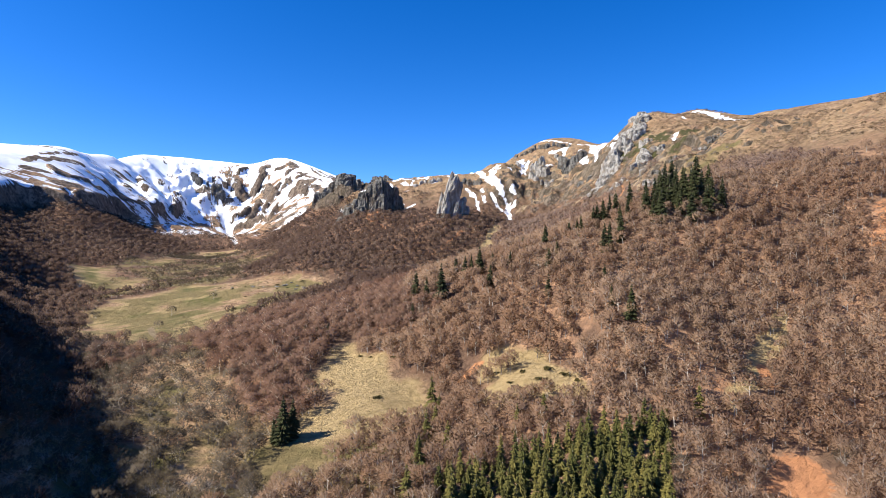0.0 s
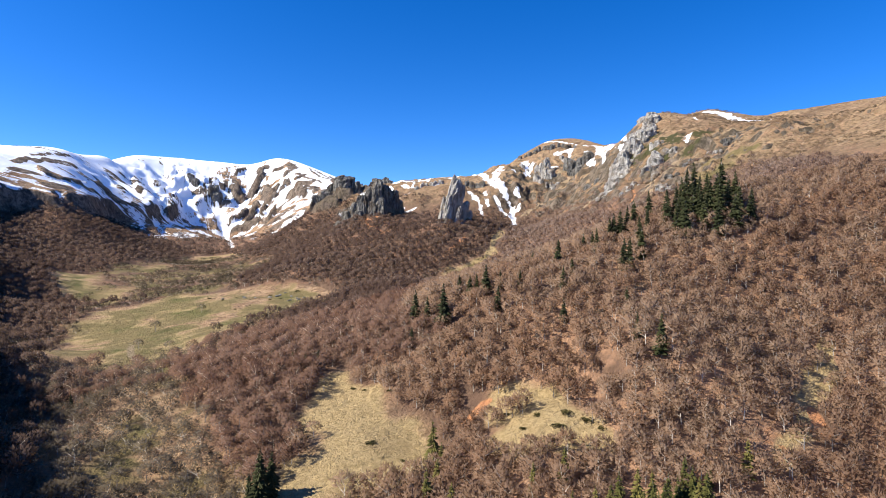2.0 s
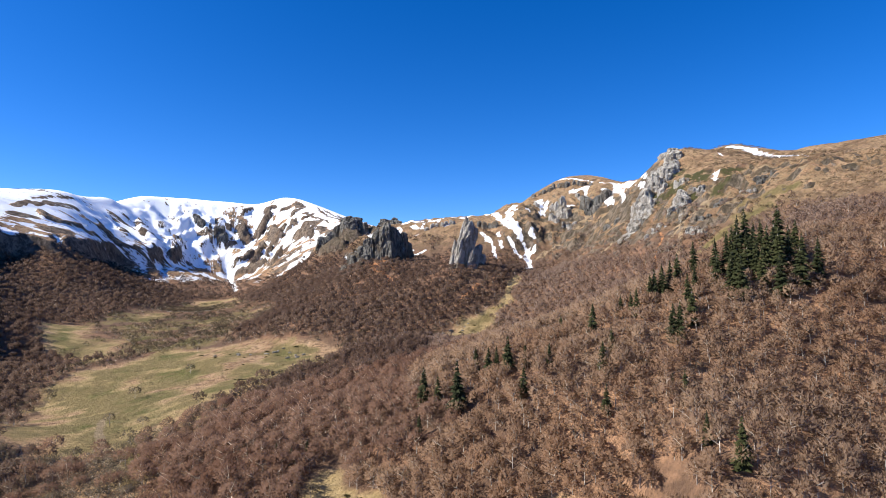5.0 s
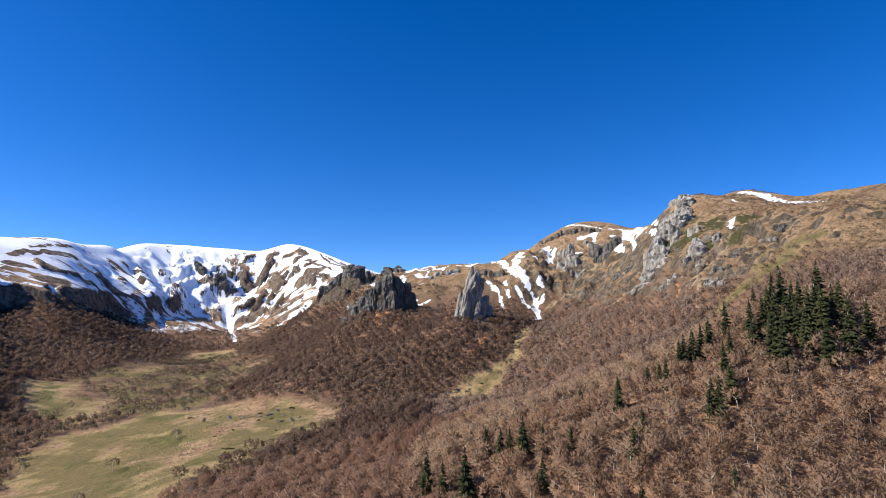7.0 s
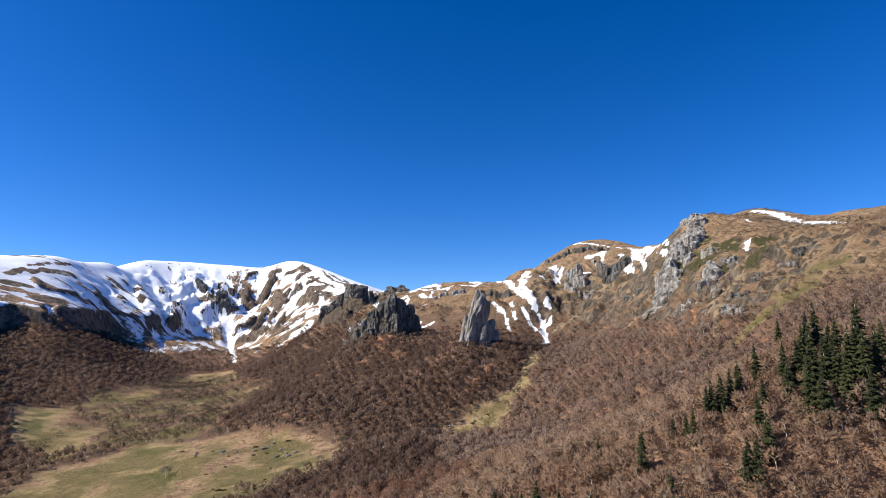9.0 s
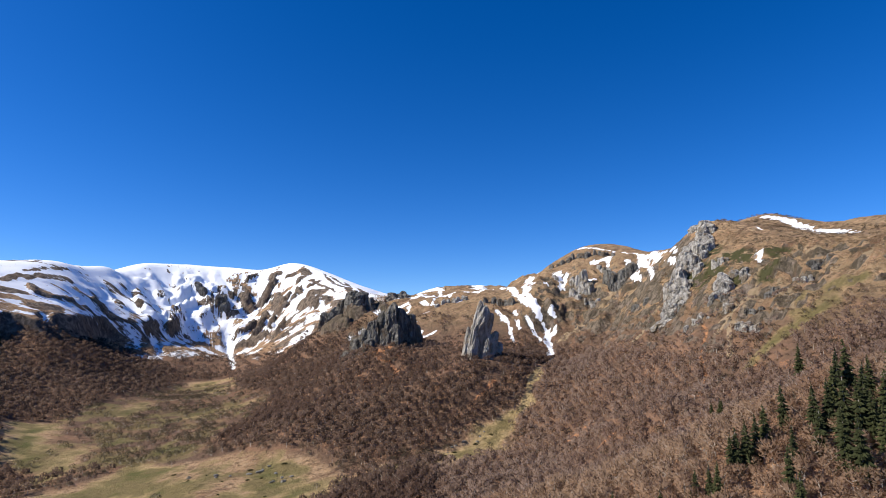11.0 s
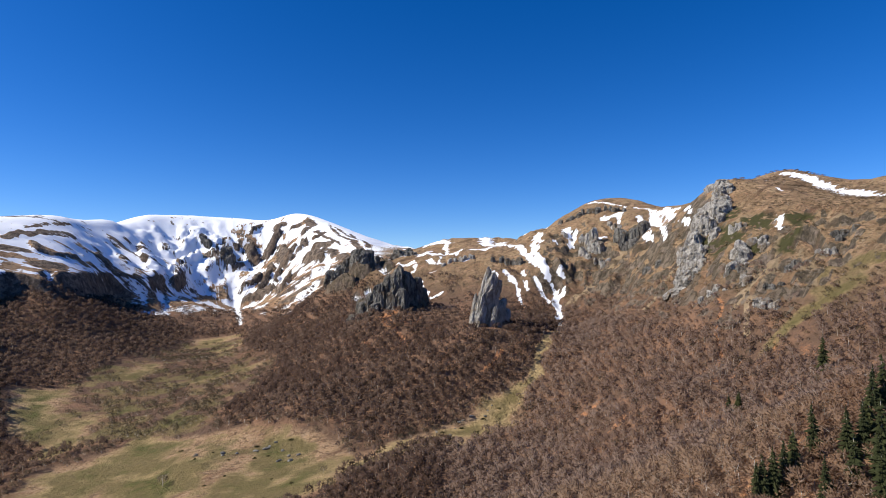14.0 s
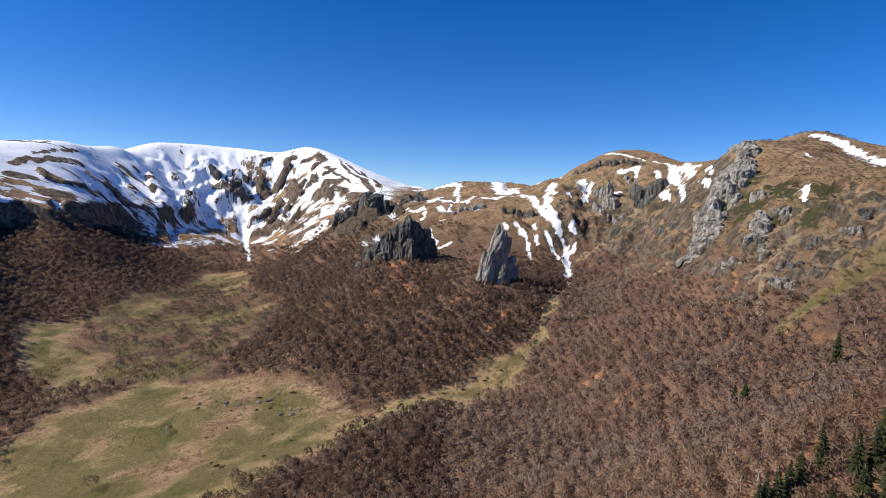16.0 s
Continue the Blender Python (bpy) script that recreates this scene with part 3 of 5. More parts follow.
CHUTE = [(407, 1036, 345, 934, 5, 7), (345, 934, 309, 910, 4, 3), (394, 966, 350, 888, 3, 3), (391, 931, 355, 870, 3, 3), (309, 1157, 242, 1098, 5, 3), (336, 974, 281, 869, 3, 3)]  # pale worn gullies
RUST = [(293, 960, 217, 785, 4, 3), (263, 837, 234, 792, 3, 3), (299, 838, 280, 807, 3, 3), (-155, 1194, -105, 1102, 13, 8), (-172, 1122, -152, 1086, 7, 5), (-120, 1293, -145, 1191, 10, 11)]  # red brown bracken and earth
SCAR = [(457, 1002, 467, 991, 12, 10)]  # eroded scar
SADDLE_FRONT = [(-190, 1560, -160, 1555, 10, 12), (-120, 1540, -95, 1530, 12, 9), (-80, 1520, -50, 1500, 10, 8), (-20, 1520, 10, 1535, 9, 12), (30, 1540, 70, 1560, 10, 14), (-100, 1480, -85, 1460, 6, 5), (-30, 1470, -15, 1455, 6, 5), (-140, 1500, -130, 1480, 7, 5)]  # drifts on the near side of the saddle
SNOW_LINES = SADDLE_FRONT + [(a, b, c, d, e * f, g * f) for a, b, c, d, e, g in SADDLE_SNOW + CHUTE_SNOW + BACK_SNOW + RIM_SNOW for f in [2.2 if min(b, d) > 1700 else 1.9 if a > 530 else 0.95]]


def runnels(x, y):
    """Narrow worn gullies that run down the beech slope."""
    along, down = 0.6 * x - 0.8 * y, 0.8 * x + 0.6 * y
    line = ridged((along + 26 * wave(down / 80, along / 90, 45)) / 105, down / 520, 46, 1)
    return step(line, 0.86, 0.97) * step(x, -60, 20) * step(y, 220, 330) * step(fractal(x / 60, y / 60, 47), 0.40, 0.55)


def valley_floor(x, y, z):
    """The flat pasture of the upper valley, between the left wood and the spur."""
    edge = np.interp(y, [880, 1000, 1300, 1640], [-535, -640, -655, -665]) + 50 * (fractal(x / 45, y / 45, 48) - 0.5)
    return step(x, -300, -350) * step(x - edge, -10, 14) * step(y, 880, 930) * step(y, 1640, 1560) * step(z, 66, 48)


def cover(x, y, z, slope):
    """How much of each kind of ground lies at a place."""
    bowl, left, crag, far_side = zones(x, y, z)
    n1, n2 = fractal(x / 60, y / 60, 21), fractal(x / 18, y / 18, 22)
    broad, slim, far, crest = rib_field(x, y)
    spur = spots(x, y, ROCK_FAR, 16)
    grain = fractal(x / 26, y / 26, 24)
    fringe = step(z + 40 * (n1 - 0.5), 185, 105)
    snow = bowl * np.clip(0.83 + 0.20 * step(crest - z, 70, 20) - 0.40 * fringe - 0.5 * (broad - 0.5) - 1.1 * (slim - 0.5) - (0.5 + 1.9 * fringe) * (grain - 0.5) + 0.30 * step(x, -620, -540) * step(y, 1980, 2060) - 0.42 * step(spots(x, y, BRUSH_CONES, 20), 0.2, 0.6) - 2.0 * step(spur + 0.3 * (n2 - 0.5), 0.24, 0.5), 0, 1)
    comb = ridged((y - 0.5 * x) / 30, x / 200, 9)
    bands = spots(x, y, FACE_ROCK + PLATEAU_ROCK, 14)
    snow = np.maximum(snow, left * step(z + 26 * (n1 - 0.5) + 22 * (comb - 0.5), 198, 220) * np.clip(0.90 - 1.3 * (comb - 0.5) * step(z, 315, 235) - 1.3 * (grain - 0.5) - 1.4 * step(bands, 0.25, 0.5), 0, 1))
    snow = np.maximum(snow, step(y, 1500, 1650) * step(x, -330, -450) * step(x, -860, -800) * step(z, 88, 120) * np.clip(0.60 - 0.9 * (slim - 0.5) - 2.6 * (grain - 0.5) - step(spur, 0.25, 0.5), 0, 1))
    snow = np.maximum.reduce([snow, spots(x, y, SNOW_LINES, 9), spots(x, y, BOWL_SNOW, 12)])
    litter = step(z, 225, 150) * (1 - bowl)
    ragged = 0.45 * (n1 - 0.5) + 0.55 * (n2 - 0.5)
    floor = valley_floor(x, y, z)
    fresh = np.maximum.reduce([0.74 * spots(x, y, MEADOW), 0.46 * floor, 0.62 * spots(x, y, BANK), 0.54 * spots(x, y, STRIP, 40), 0.50 * spots(x, y, RIDGE, 44), 0.6 * spots(x, y, PASTURE), 0.10 * spots(x, y, GLADE)])
    fresh = np.clip(fresh + ragged * (fresh > 0.02), 0, 1)
    open_ = np.maximum.reduce([spots(x, y, MEADOW), spots(x, y, GLADE), spots(x, y, STRIP), spots(x, y, PASTURE), spots(x, y, BANK), 0.9 * spots(x, y, SCREE)])
    straw = np.maximum.reduce([spots(x, y, GLADE), 0.40 * floor, 0.9 * spots(x, y, SCREE), 0.8 * spots(x, y, STRIP, 40), 0.75 * spots(x, y, PASTURE), 0.8 * spots(x, y, GULLY), 0.52 * spots(x, y, RIDGE, 44), np.clip(spots(x, y, MEADOW) * (0.45 + 0.9 * n1), 0, 1)])
    straw = np.clip(straw + ragged * (straw > 0.02), 0, 1)
    rock = np.clip(1.4 * step(slope, 0.75, 1.35) + crag * 1.3 * (n2 - 0.42) + 0.4 * bowl * step(broad, 0.55, 0.8) + step(spur, 0.3, 0.5) + 0.9 * left * step(bands, 0.25, 0.5), 0, 1) * step(z, 100, 150)
    chute = np.maximum.reduce([spots(x, y, CHUTE, 9), spots(x, y, SCAR, 16), np.clip(crag * (0.5 + 3.0 * (fractal((0.6 * x - 0.8 * y) / 20, (0.8 * x + 0.6 * y) / 200, 27) - 0.63)), 0, 1)])
    heath = np.maximum(1.0 * step(spots(x, y, HEATH, 12), 0.12, 0.36), 0.25 * step(z, 120, 200) * (1 - bowl) * (1 - left))
    return dict(snow=snow, litter=litter * (1 - step(open_, 0.35, 0.6)), straw=straw, fresh=fresh, rock=rock, heath=heath,
                chute=chute, warm=step(x, -20, 40) * step(y, 760, 620) * step(x - 0.2 * y, -60, -20), earth=np.maximum(np.maximum(spots(x, y, EARTH, 18), np.maximum(0.5 * spots(x, y, BRACKEN, 30), 0.60 * spots(x, y, RUST, 20))), 0.52 * runnels(x, y) * step(z, 160, 120)), track=spots(x, y, TRACK, 6), across=fall_line(x, y)[0], down=fall_line(x, y)[1]), open_


def spaced(stops):
    """Grid lines from rows of (from, to, spacing)."""
    out = [np.arange(a, b, s) for a, b, s in stops]
    return np.concatenate(out + [[stops[-1][1]]])


gx = spaced([(-2600, -1500, 60), (-1500, -1150, 14), (-1150, -1000, 7), (-1000, -420, 6), (-420, 330, 4.5), (330, 760, 6.5), (760, 2400, 60)])
gy = spaced([(-1500, 150, 50), (150, 620, 4.5), (620, 1250, 5.5), (1250, 1700, 6.5), (1700, 2480, 6.5), (2480, 3600, 60)])
GX, GY = np.meshgrid(gx, gy)
GZ = height(GX, GY)
sy, sx = np.gradient(GZ, gy, gx)
SLOPE = np.hypot(sx, sy)
COVER, OPEN = cover(GX, GY, GZ, SLOPE)
nx, ny = len(gx), len(gy)
idx = np.arange(nx * ny).reshape(ny, nx)
quads = np.stack([idx[:-1, :-1], idx[:-1, 1:], idx[1:, 1:], idx[1:, :-1]], -1).reshape(-1, 4)
ground = new("ground", mesh_from("ground", np.stack([GX, GY, GZ], -1).reshape(-1, 3), quads, [GROUND], floats={k: v.ravel() for k, v in COVER.items()}, smooth=True))
tagged(ground, "mountain valley ground of meadow, leaf litter, crags and old snow", "ground", kind="structure")


def ground_at(x, y):
    """The height of the built ground, by its grid."""
    x, y = np.asarray(x, float), np.asarray(y, float)
    i, j = np.clip(np.searchsorted(gx, x) - 1, 0, nx - 2), np.clip(np.searchsorted(gy, y) - 1, 0, ny - 2)
    u, v = (x - gx[i]) / (gx[i + 1] - gx[i]), (y - gy[j]) / (gy[j + 1] - gy[j])
    return (GZ[j, i] * (1 - u) + GZ[j, i + 1] * u) * (1 - v) + (GZ[j + 1, i] * (1 - u) + GZ[j + 1, i + 1] * u) * v


def slope_at(x, y):
    i, j = np.clip(np.searchsorted(gx, x) - 1, 0, nx - 1), np.clip(np.searchsorted(gy, y) - 1, 0, ny - 1)
    return SLOPE[j, i]


# ---- rocks ----
def crag_mesh(name, wide, deep_, high, lean=(0, 0), taper=0.7, corners=6, seed=0, material=None, slant=0.2, segments=42, rings=24):
    """An angular lava buttress with flat, cracked faces and a blunt slanting top. It reaches below its base so that it stands in the slope."""
    rnd = np.random.RandomState(seed)
    a = np.linspace(0, 2 * np.pi, segments, endpoint=False)
    h = np.concatenate([np.linspace(-0.4, 0.96, rings - 3), [0.985, 1.0, 1.0]])
    inset = np.concatenate([np.ones(rings - 3), [0.9, 0.66, 0.3]])[:, None]
    A, Hh = np.meshgrid(a, h)
    corner = np.sort((np.arange(corners) + rnd.uniform(-0.3, 0.3, corners)) * 2 * np.pi / corners)
    reach = rnd.uniform(0.85, 1.15, corners)
    px = np.interp(a, corner, reach * np.cos(corner), period=2 * np.pi)
    py = np.interp(a, corner, reach * np.sin(corner), period=2 * np.pi)
    body = 1 - (1 - taper) * np.clip(Hh, 0, 1) ** 1.5 + 0.30 * np.clip(-Hh, 0, 1)
    # ledges: every course of rock stands a little further in or out
    course = np.floor(Hh * 6 + 1.5 * fractal(np.cos(A) + 3, np.sin(A) + 3 + seed, 50, 2))
    ledge = 0.10 * (TABLE[(course.astype(int) * 7 + seed * 13) % 256, (np.floor(A / 6.2832 * 5).astype(int) * 11 + seed) % 256] - 0.5)
    crack = ridged(A / 6.2832 * 22, Hh * 2.0, 80 + seed, 2)
    rough = 0.34 * (fractal(np.cos(A) * 2 + 7, np.sin(A) * 2 + Hh * 4, 40 + seed, 3) - 0.5) + 0.30 * (ridged(np.cos(A) * 5 + 9, np.sin(A) * 5 + Hh * 9, 70 + seed, 2) - 0.5) - 0.5 * np.clip(crack - 0.6, 0, 1) + 1.6 * ledge
    r = body * (1 + rough) * inset
    way = rnd.rand() * 6.2832
    top = 1 - slant * (0.5 + 0.5 * np.cos(A - way)) * inset - 0.10 * fractal(np.cos(A) * 3 + 5, np.sin(A) * 3 + seed, 60, 2)
    x = wide / 2 * r * px[None] + lean[0] * np.clip(Hh, 0, 1)
    y = deep_ / 2 * r * py[None] + lean[1] * np.clip(Hh, 0, 1)
    z = high * np.where(Hh > 0.6, 0.6 + (Hh - 0.6) * (top - 0.6) / 0.4, Hh)
    v = np.stack([x, y, z], -1).reshape(-1, 3)
    cap = np.array([[v[-segments:, 0].mean(), v[-segments:, 1].mean(), v[-segments:, 2].mean() + 0.01 * high]])
    ids = np.arange(segments * rings).reshape(rings, segments)
    nxt = np.roll(ids, -1, 1)
    tri = np.concatenate([np.stack([ids[:-1], nxt[:-1], nxt[1:]], -1).reshape(-1, 3), np.stack([ids[:-1], nxt[1:], ids[1:]], -1).reshape(-1, 3),
                          np.stack([ids[-1], nxt[-1], np.full(segments, len(v))], -1)])
    return mesh_from(name, np.concatenate([v, cap]), tri, [material])


def crag_pile(name, label, columns, material, seed, lean=(0, 0), segments=42, rings=24):
    """A crag of several buttresses: columns are x, y, sink, width, depth, height, taper."""
    x0, y0 = columns[0][:2]
    base = tagged(new(name), label, "rock")
    base.location = (x0, y0, float(ground_at(x0, y0)) - columns[0][2])
    for k, (x, y, sink, w, d, h, tp) in enumerate(columns):
        ob = new("buttress", crag_mesh("buttress", w, d, h, (lean[0] * h, lean[1] * h), tp, 5 + k % 3, seed + k, material, 0.2, segments, rings))
        ob.parent = base
        ob.matrix_basis = pose(x - x0, y - y0, float(ground_at(x, y)) - sink - base.location.z, 0, 0, 40 * math.sin(2.4 * k + seed))
    return base


def crag_wall(ax, ay, bx, by, low, high, size, count, sink, seed):
    """Columns for a crag that runs from a to b, each beside the last with its own width and height."""
    rnd = np.random.RandomState(seed)
    out = []
    for k in range(count):
        t = (k + rnd.uniform(-0.3, 0.3)) / max(count - 1, 1)
        h = (low + (high - low) * t) * rnd.uniform(0.72, 1.18)
        out.append((ax + (bx - ax) * t + rnd.normal(0, 0.22 * size), ay + (by - ay) * t + rnd.normal(0, 0.22 * size), sink, size * rnd.uniform(0.7, 1.25), size * rnd.uniform(0.7, 1.1), sink + h, rnd.uniform(0.62, 0.85)))
    return out


crag_pile("rock_needle", "pale grey leaning lava needle standing above the beech wood",
          [(-2, 1104, 8, 24, 28, 100, 0.50), (6, 1108, 8, 22, 30, 92, 0.52), (-9, 1100, 8, 15, 20, 60, 0.45), (14, 1114, 8, 22, 28, 78, 0.5), (26, 1118, 8, 26, 28, 50, 0.6), (38, 1122, 8, 22, 24, 34, 0.6), (20, 1104, 6, 18, 18, 40, 0.5), (0, 1095, 6, 16, 14, 36, 0.5)], ROCK_GREY, 3, (0.22, 0.05))
crag_pile("rock_tower", "dark grey lava tower with a blunt knob above the wooded spur",
          [(-134, 1226, 8, 30, 30, 82, 0.74), (-118, 1232, 8, 26, 34, 72, 0.8), (-106, 1240, 8, 26, 36, 60, 0.8), (-148, 1232, 8, 30, 36, 70, 0.74), (-130, 1252, 8, 44, 34, 66, 0.7), (-124, 1214, 8, 24, 20, 46, 0.7), (-144, 1216, 6, 24, 20, 36, 0.7), (-96, 1250, 6, 26, 30, 40, 0.7)], ROCK_DARK, 11)
crag_pile("rock_tower", "lower dark grey lava crag beside the tower",
          [(-164, 1230, 8, 28, 32, 56, 0.74), (-178, 1230, 8, 28, 28, 46, 0.74), (-194, 1236, 8, 30, 30, 36, 0.7), (-212, 1244, 8, 30, 28, 24, 0.7), (-198, 1258, 6, 40, 32, 42, 0.7), (-174, 1216, 6, 24, 20, 26, 0.7), (-170, 1252, 6, 40, 30, 58, 0.7)], ROCK_DARK, 19)
crag_pile("rock_crag", "pale grey crag at the edge of the near summit",
          crag_wall(436, 1290, 396, 1232, 11, 17, 32, 7, 16, 1) + crag_wall(392, 1226, 336, 1140, 24, 22, 32, 10, 16, 2) + crag_wall(372, 1230, 350, 1180, 24, 20, 28, 4, 14, 3) + crag_wall(330, 1130, 278, 1080, 24, 14, 26, 8, 12, 4) + crag_wall(414, 1232, 378, 1158, 14, 18, 22, 8, 12, 14) + crag_wall(352, 1196, 318, 1140, 16, 14, 22, 6, 12, 15) + crag_wall(360, 1130, 316, 1092, 12, 10, 18, 6, 9, 16), ROCK_GREY, 21)
crag_pile("rock_crag", "grey fluted crag on the tan mountainside", crag_wall(232, 1456, 246, 1424, 34, 22, 22, 6, 12, 5) + crag_wall(216, 1450, 222, 1420, 22, 14, 18, 3, 10, 6), ROCK_GREY, 51)
crag_pile("rock_crag", "brown grey broken crag on the tan mountainside", crag_wall(286, 1446, 330, 1424, 28, 26, 24, 7, 12, 7) + crag_wall(290, 1412, 312, 1392, 18, 14, 22, 4, 12, 8), ROCK_DARK, 61)
crag_pile("rock_crag", "low grey crag in the steep dry grass", crag_wall(330, 1004, 358, 1036, 10, 14, 18, 6, 9, 9), ROCK_GREY, 71)
crag_pile("rock_crag", "dark crag at the foot of the snow shoulder", crag_wall(-226, 1496, -318, 1532, 36, 26, 34, 8, 12, 10), ROCK_DARK, 81)
crag_pile("rock_crag", "dark knoll between snow patches near the saddle", crag_wall(-190, 1562, -158, 1570, 20, 16, 30, 4, 10, 11), ROCK_DARK, 91)
crag_pile("rock_crag", "dark cliff across the snow face", crag_wall(-812, 2095, -770, 2070, 22, 26, 26, 5, 16, 12), ROCK_DARK, 101)
crag_pile("rock_crag", "dark cliff beside the upper snow couloir", crag_wall(-900, 2120, -862, 2098, 20, 24, 26, 5, 16, 13), ROCK_DARK, 111)
crag_pile("rock_crag", "low grey rock band under the brown summit", crag_wall(205, 1640, 262, 1622, 10, 14, 15, 8, 8, 31) + crag_wall(266, 1620, 340, 1592, 12, 10, 15, 9, 8, 32), ROCK_DARK, 131, (0, 0), 28, 16)
crag_pile("rock_crag", "dark columnar rock band above the snow strips", crag_wall(40, 1428, 92, 1404, 12, 13, 13, 8, 8, 33), ROCK_DARK, 141, (0, 0), 28, 16)
crag_pile("rock_crag", "dark crag beside a late snow patch", crag_wall(-176, 1588, -144, 1570, 18, 14, 18, 5, 8, 34), ROCK_DARK, 146, (0, 0), 28, 16)
crag_pile("rock_crag", "broken grey rocks in the dry grass of the saddle", crag_wall(-66, 1446, -4, 1462, 8, 9, 12, 9, 7, 35), ROCK_GREY, 151, (0, 0), 26, 15)
crag_pile("rock_crag", "blue grey crag beside the cave", crag_wall(303, 1118, 325, 1112, 12, 14, 16, 5, 9, 36) + crag_wall(296, 1092, 310, 1080, 10, 8, 14, 4, 8, 37), ROCK_GREY, 156, (0, 0), 28, 16)
crag_pile("rock_crag", "small blue grey crag in the steep gully", crag_wall(346, 1036, 329, 968, 9, 8, 13, 8, 8, 38), ROCK_GREY, 161, (0, 0), 26, 15)
crag_pile("rock_crag", "low pale crag above the beech wood", crag_wall(310, 900, 322, 886, 7, 6, 12, 5, 7, 39), ROCK_GREY, 166, (0, 0), 26, 15)
for k, (x, y) in enumerate([(308, 1538), (313, 1415), (234, 1501), (300, 1084), (297, 984), (328, 993), (378, 1037), (372, 935), (410, 943), (307, 1262), (247, 1397), (331, 909), (201, 1533), (441, 961), (379, 1102)]):
    crag_pile("rock_crag", "small weathered grey outcrop in the steep dry grass", crag_wall(x - 9, y + 7, x + 9, y - 5, 9 + 3 * math.sin(k), 6, 11 + 3 * math.cos(2 * k), 5, 7, 120 + k), (ROCK_GREY, ROCK_DARK)[k % 2], 200 + 7 * k, (0, 0), 26, 15)


def cave(x, y, wide, high, deep_, turn):
    """A rock mouth that opens on a short dark passage in the slope."""
    bm = bmesh.new()
    rnd = np.random.RandomState(8)
    rings = []
    for along, scale in ((0.0, 1.0), (0.35, 0.9), (1.0, 0.7)):
        rings.append([bm.verts.new((wide / 2 * scale * math.cos(a) * (1 + 0.12 * rnd.normal()), along * deep_, high * scale * math.sin(a) * (1 + 0.12 * rnd.normal()) - 1)) for a in np.linspace(0, math.pi, 9)])
    shell = [[bm.verts.new((wide * (0.95 - 0.1 * along) * math.cos(a) * (1 + 0.15 * rnd.normal()), along * deep_ * 1.2, 1.7 * high * math.sin(a) * (1 + 0.15 * rnd.normal()) - 3)) for a in np.linspace(0, math.pi, 9)] for along in (0.08, 1.0)]
    for one, two in zip([shell[1], shell[0], rings[0], rings[1]], [shell[0], rings[0], rings[1], rings[2]]):
        for k in range(8):
            bm.faces.new((one[k], one[k + 1], two[k + 1], two[k]))
    bm.faces.new(rings[2]), bm.faces.new(shell[1])
    me = bpy.data.meshes.new("cave")
    bm.to_mesh(me)
    bm.free()
    me.materials.append(ROCK_GREY)
    ob = new("cave", me)
    ob.matrix_world = pose(x, y, float(ground_at(x, y)) - 1, 0, 0, turn)
    return tagged(ob, "dark cave mouth in a pale grey crag", "cave")


cave(277, 1086, 11, 9, 14, -18)


# ---- plants ----
def spike(a, b, wa, wb, sides=3):
    """A tapered stick from a to b as triangles."""
    a, b = np.array(a, float), np.array(b, float)
    d = (b - a) / (np.linalg.norm(b - a) + 1e-9)
    u = np.cross(d, (0.31, 0.83, 0.46))
    u /= np.linalg.norm(u)
    w = np.cross(d, u)
    ang = np.arange(sides) * 2 * np.pi / sides
    ring = np.cos(ang)[:, None] * u + np.sin(ang)[:, None] * w
    v = np.concatenate([a + wa * ring, b + wb * ring])
    f = [(i, (i + 1) % sides, sides + (i + 1) % sides) for i in range(sides)] + [(i, sides + (i + 1) % sides, sides + i) for i in range(sides)]
    return v, np.array(f)


def joined(pieces):
    """One pair of arrays from several of vertices and triangles."""
    v, f, n = [], [], 0
    for a, b in pieces:
        v.append(a), f.append(b + n)
        n += len(a)
    return np.concatenate(v), np.concatenate(f)


def round_normals(v, slot):
    """Normals that let a tuft of twigs take the light as the round crown that it is."""
    n = v * np.array([0.8, 0.8, 1]) - np.array([0, 0, 0.12]) if slot else v * np.array([1, 1, 0.02])
    n = n + 1e-4
    return n / np.linalg.norm(n, axis=1, keepdims=True)


def outward(v, f):
    """The triangles wound so that they face away from the crown's heart."""
    n = np.cross(v[f[:, 1]] - v[f[:, 0]], v[f[:, 2]] - v[f[:, 0]])
    away = v[f].mean(1) - np.array([0, 0, 0.40])
    return np.where(((n * away).sum(1) < 0)[:, None], f[:, ::-1], f)


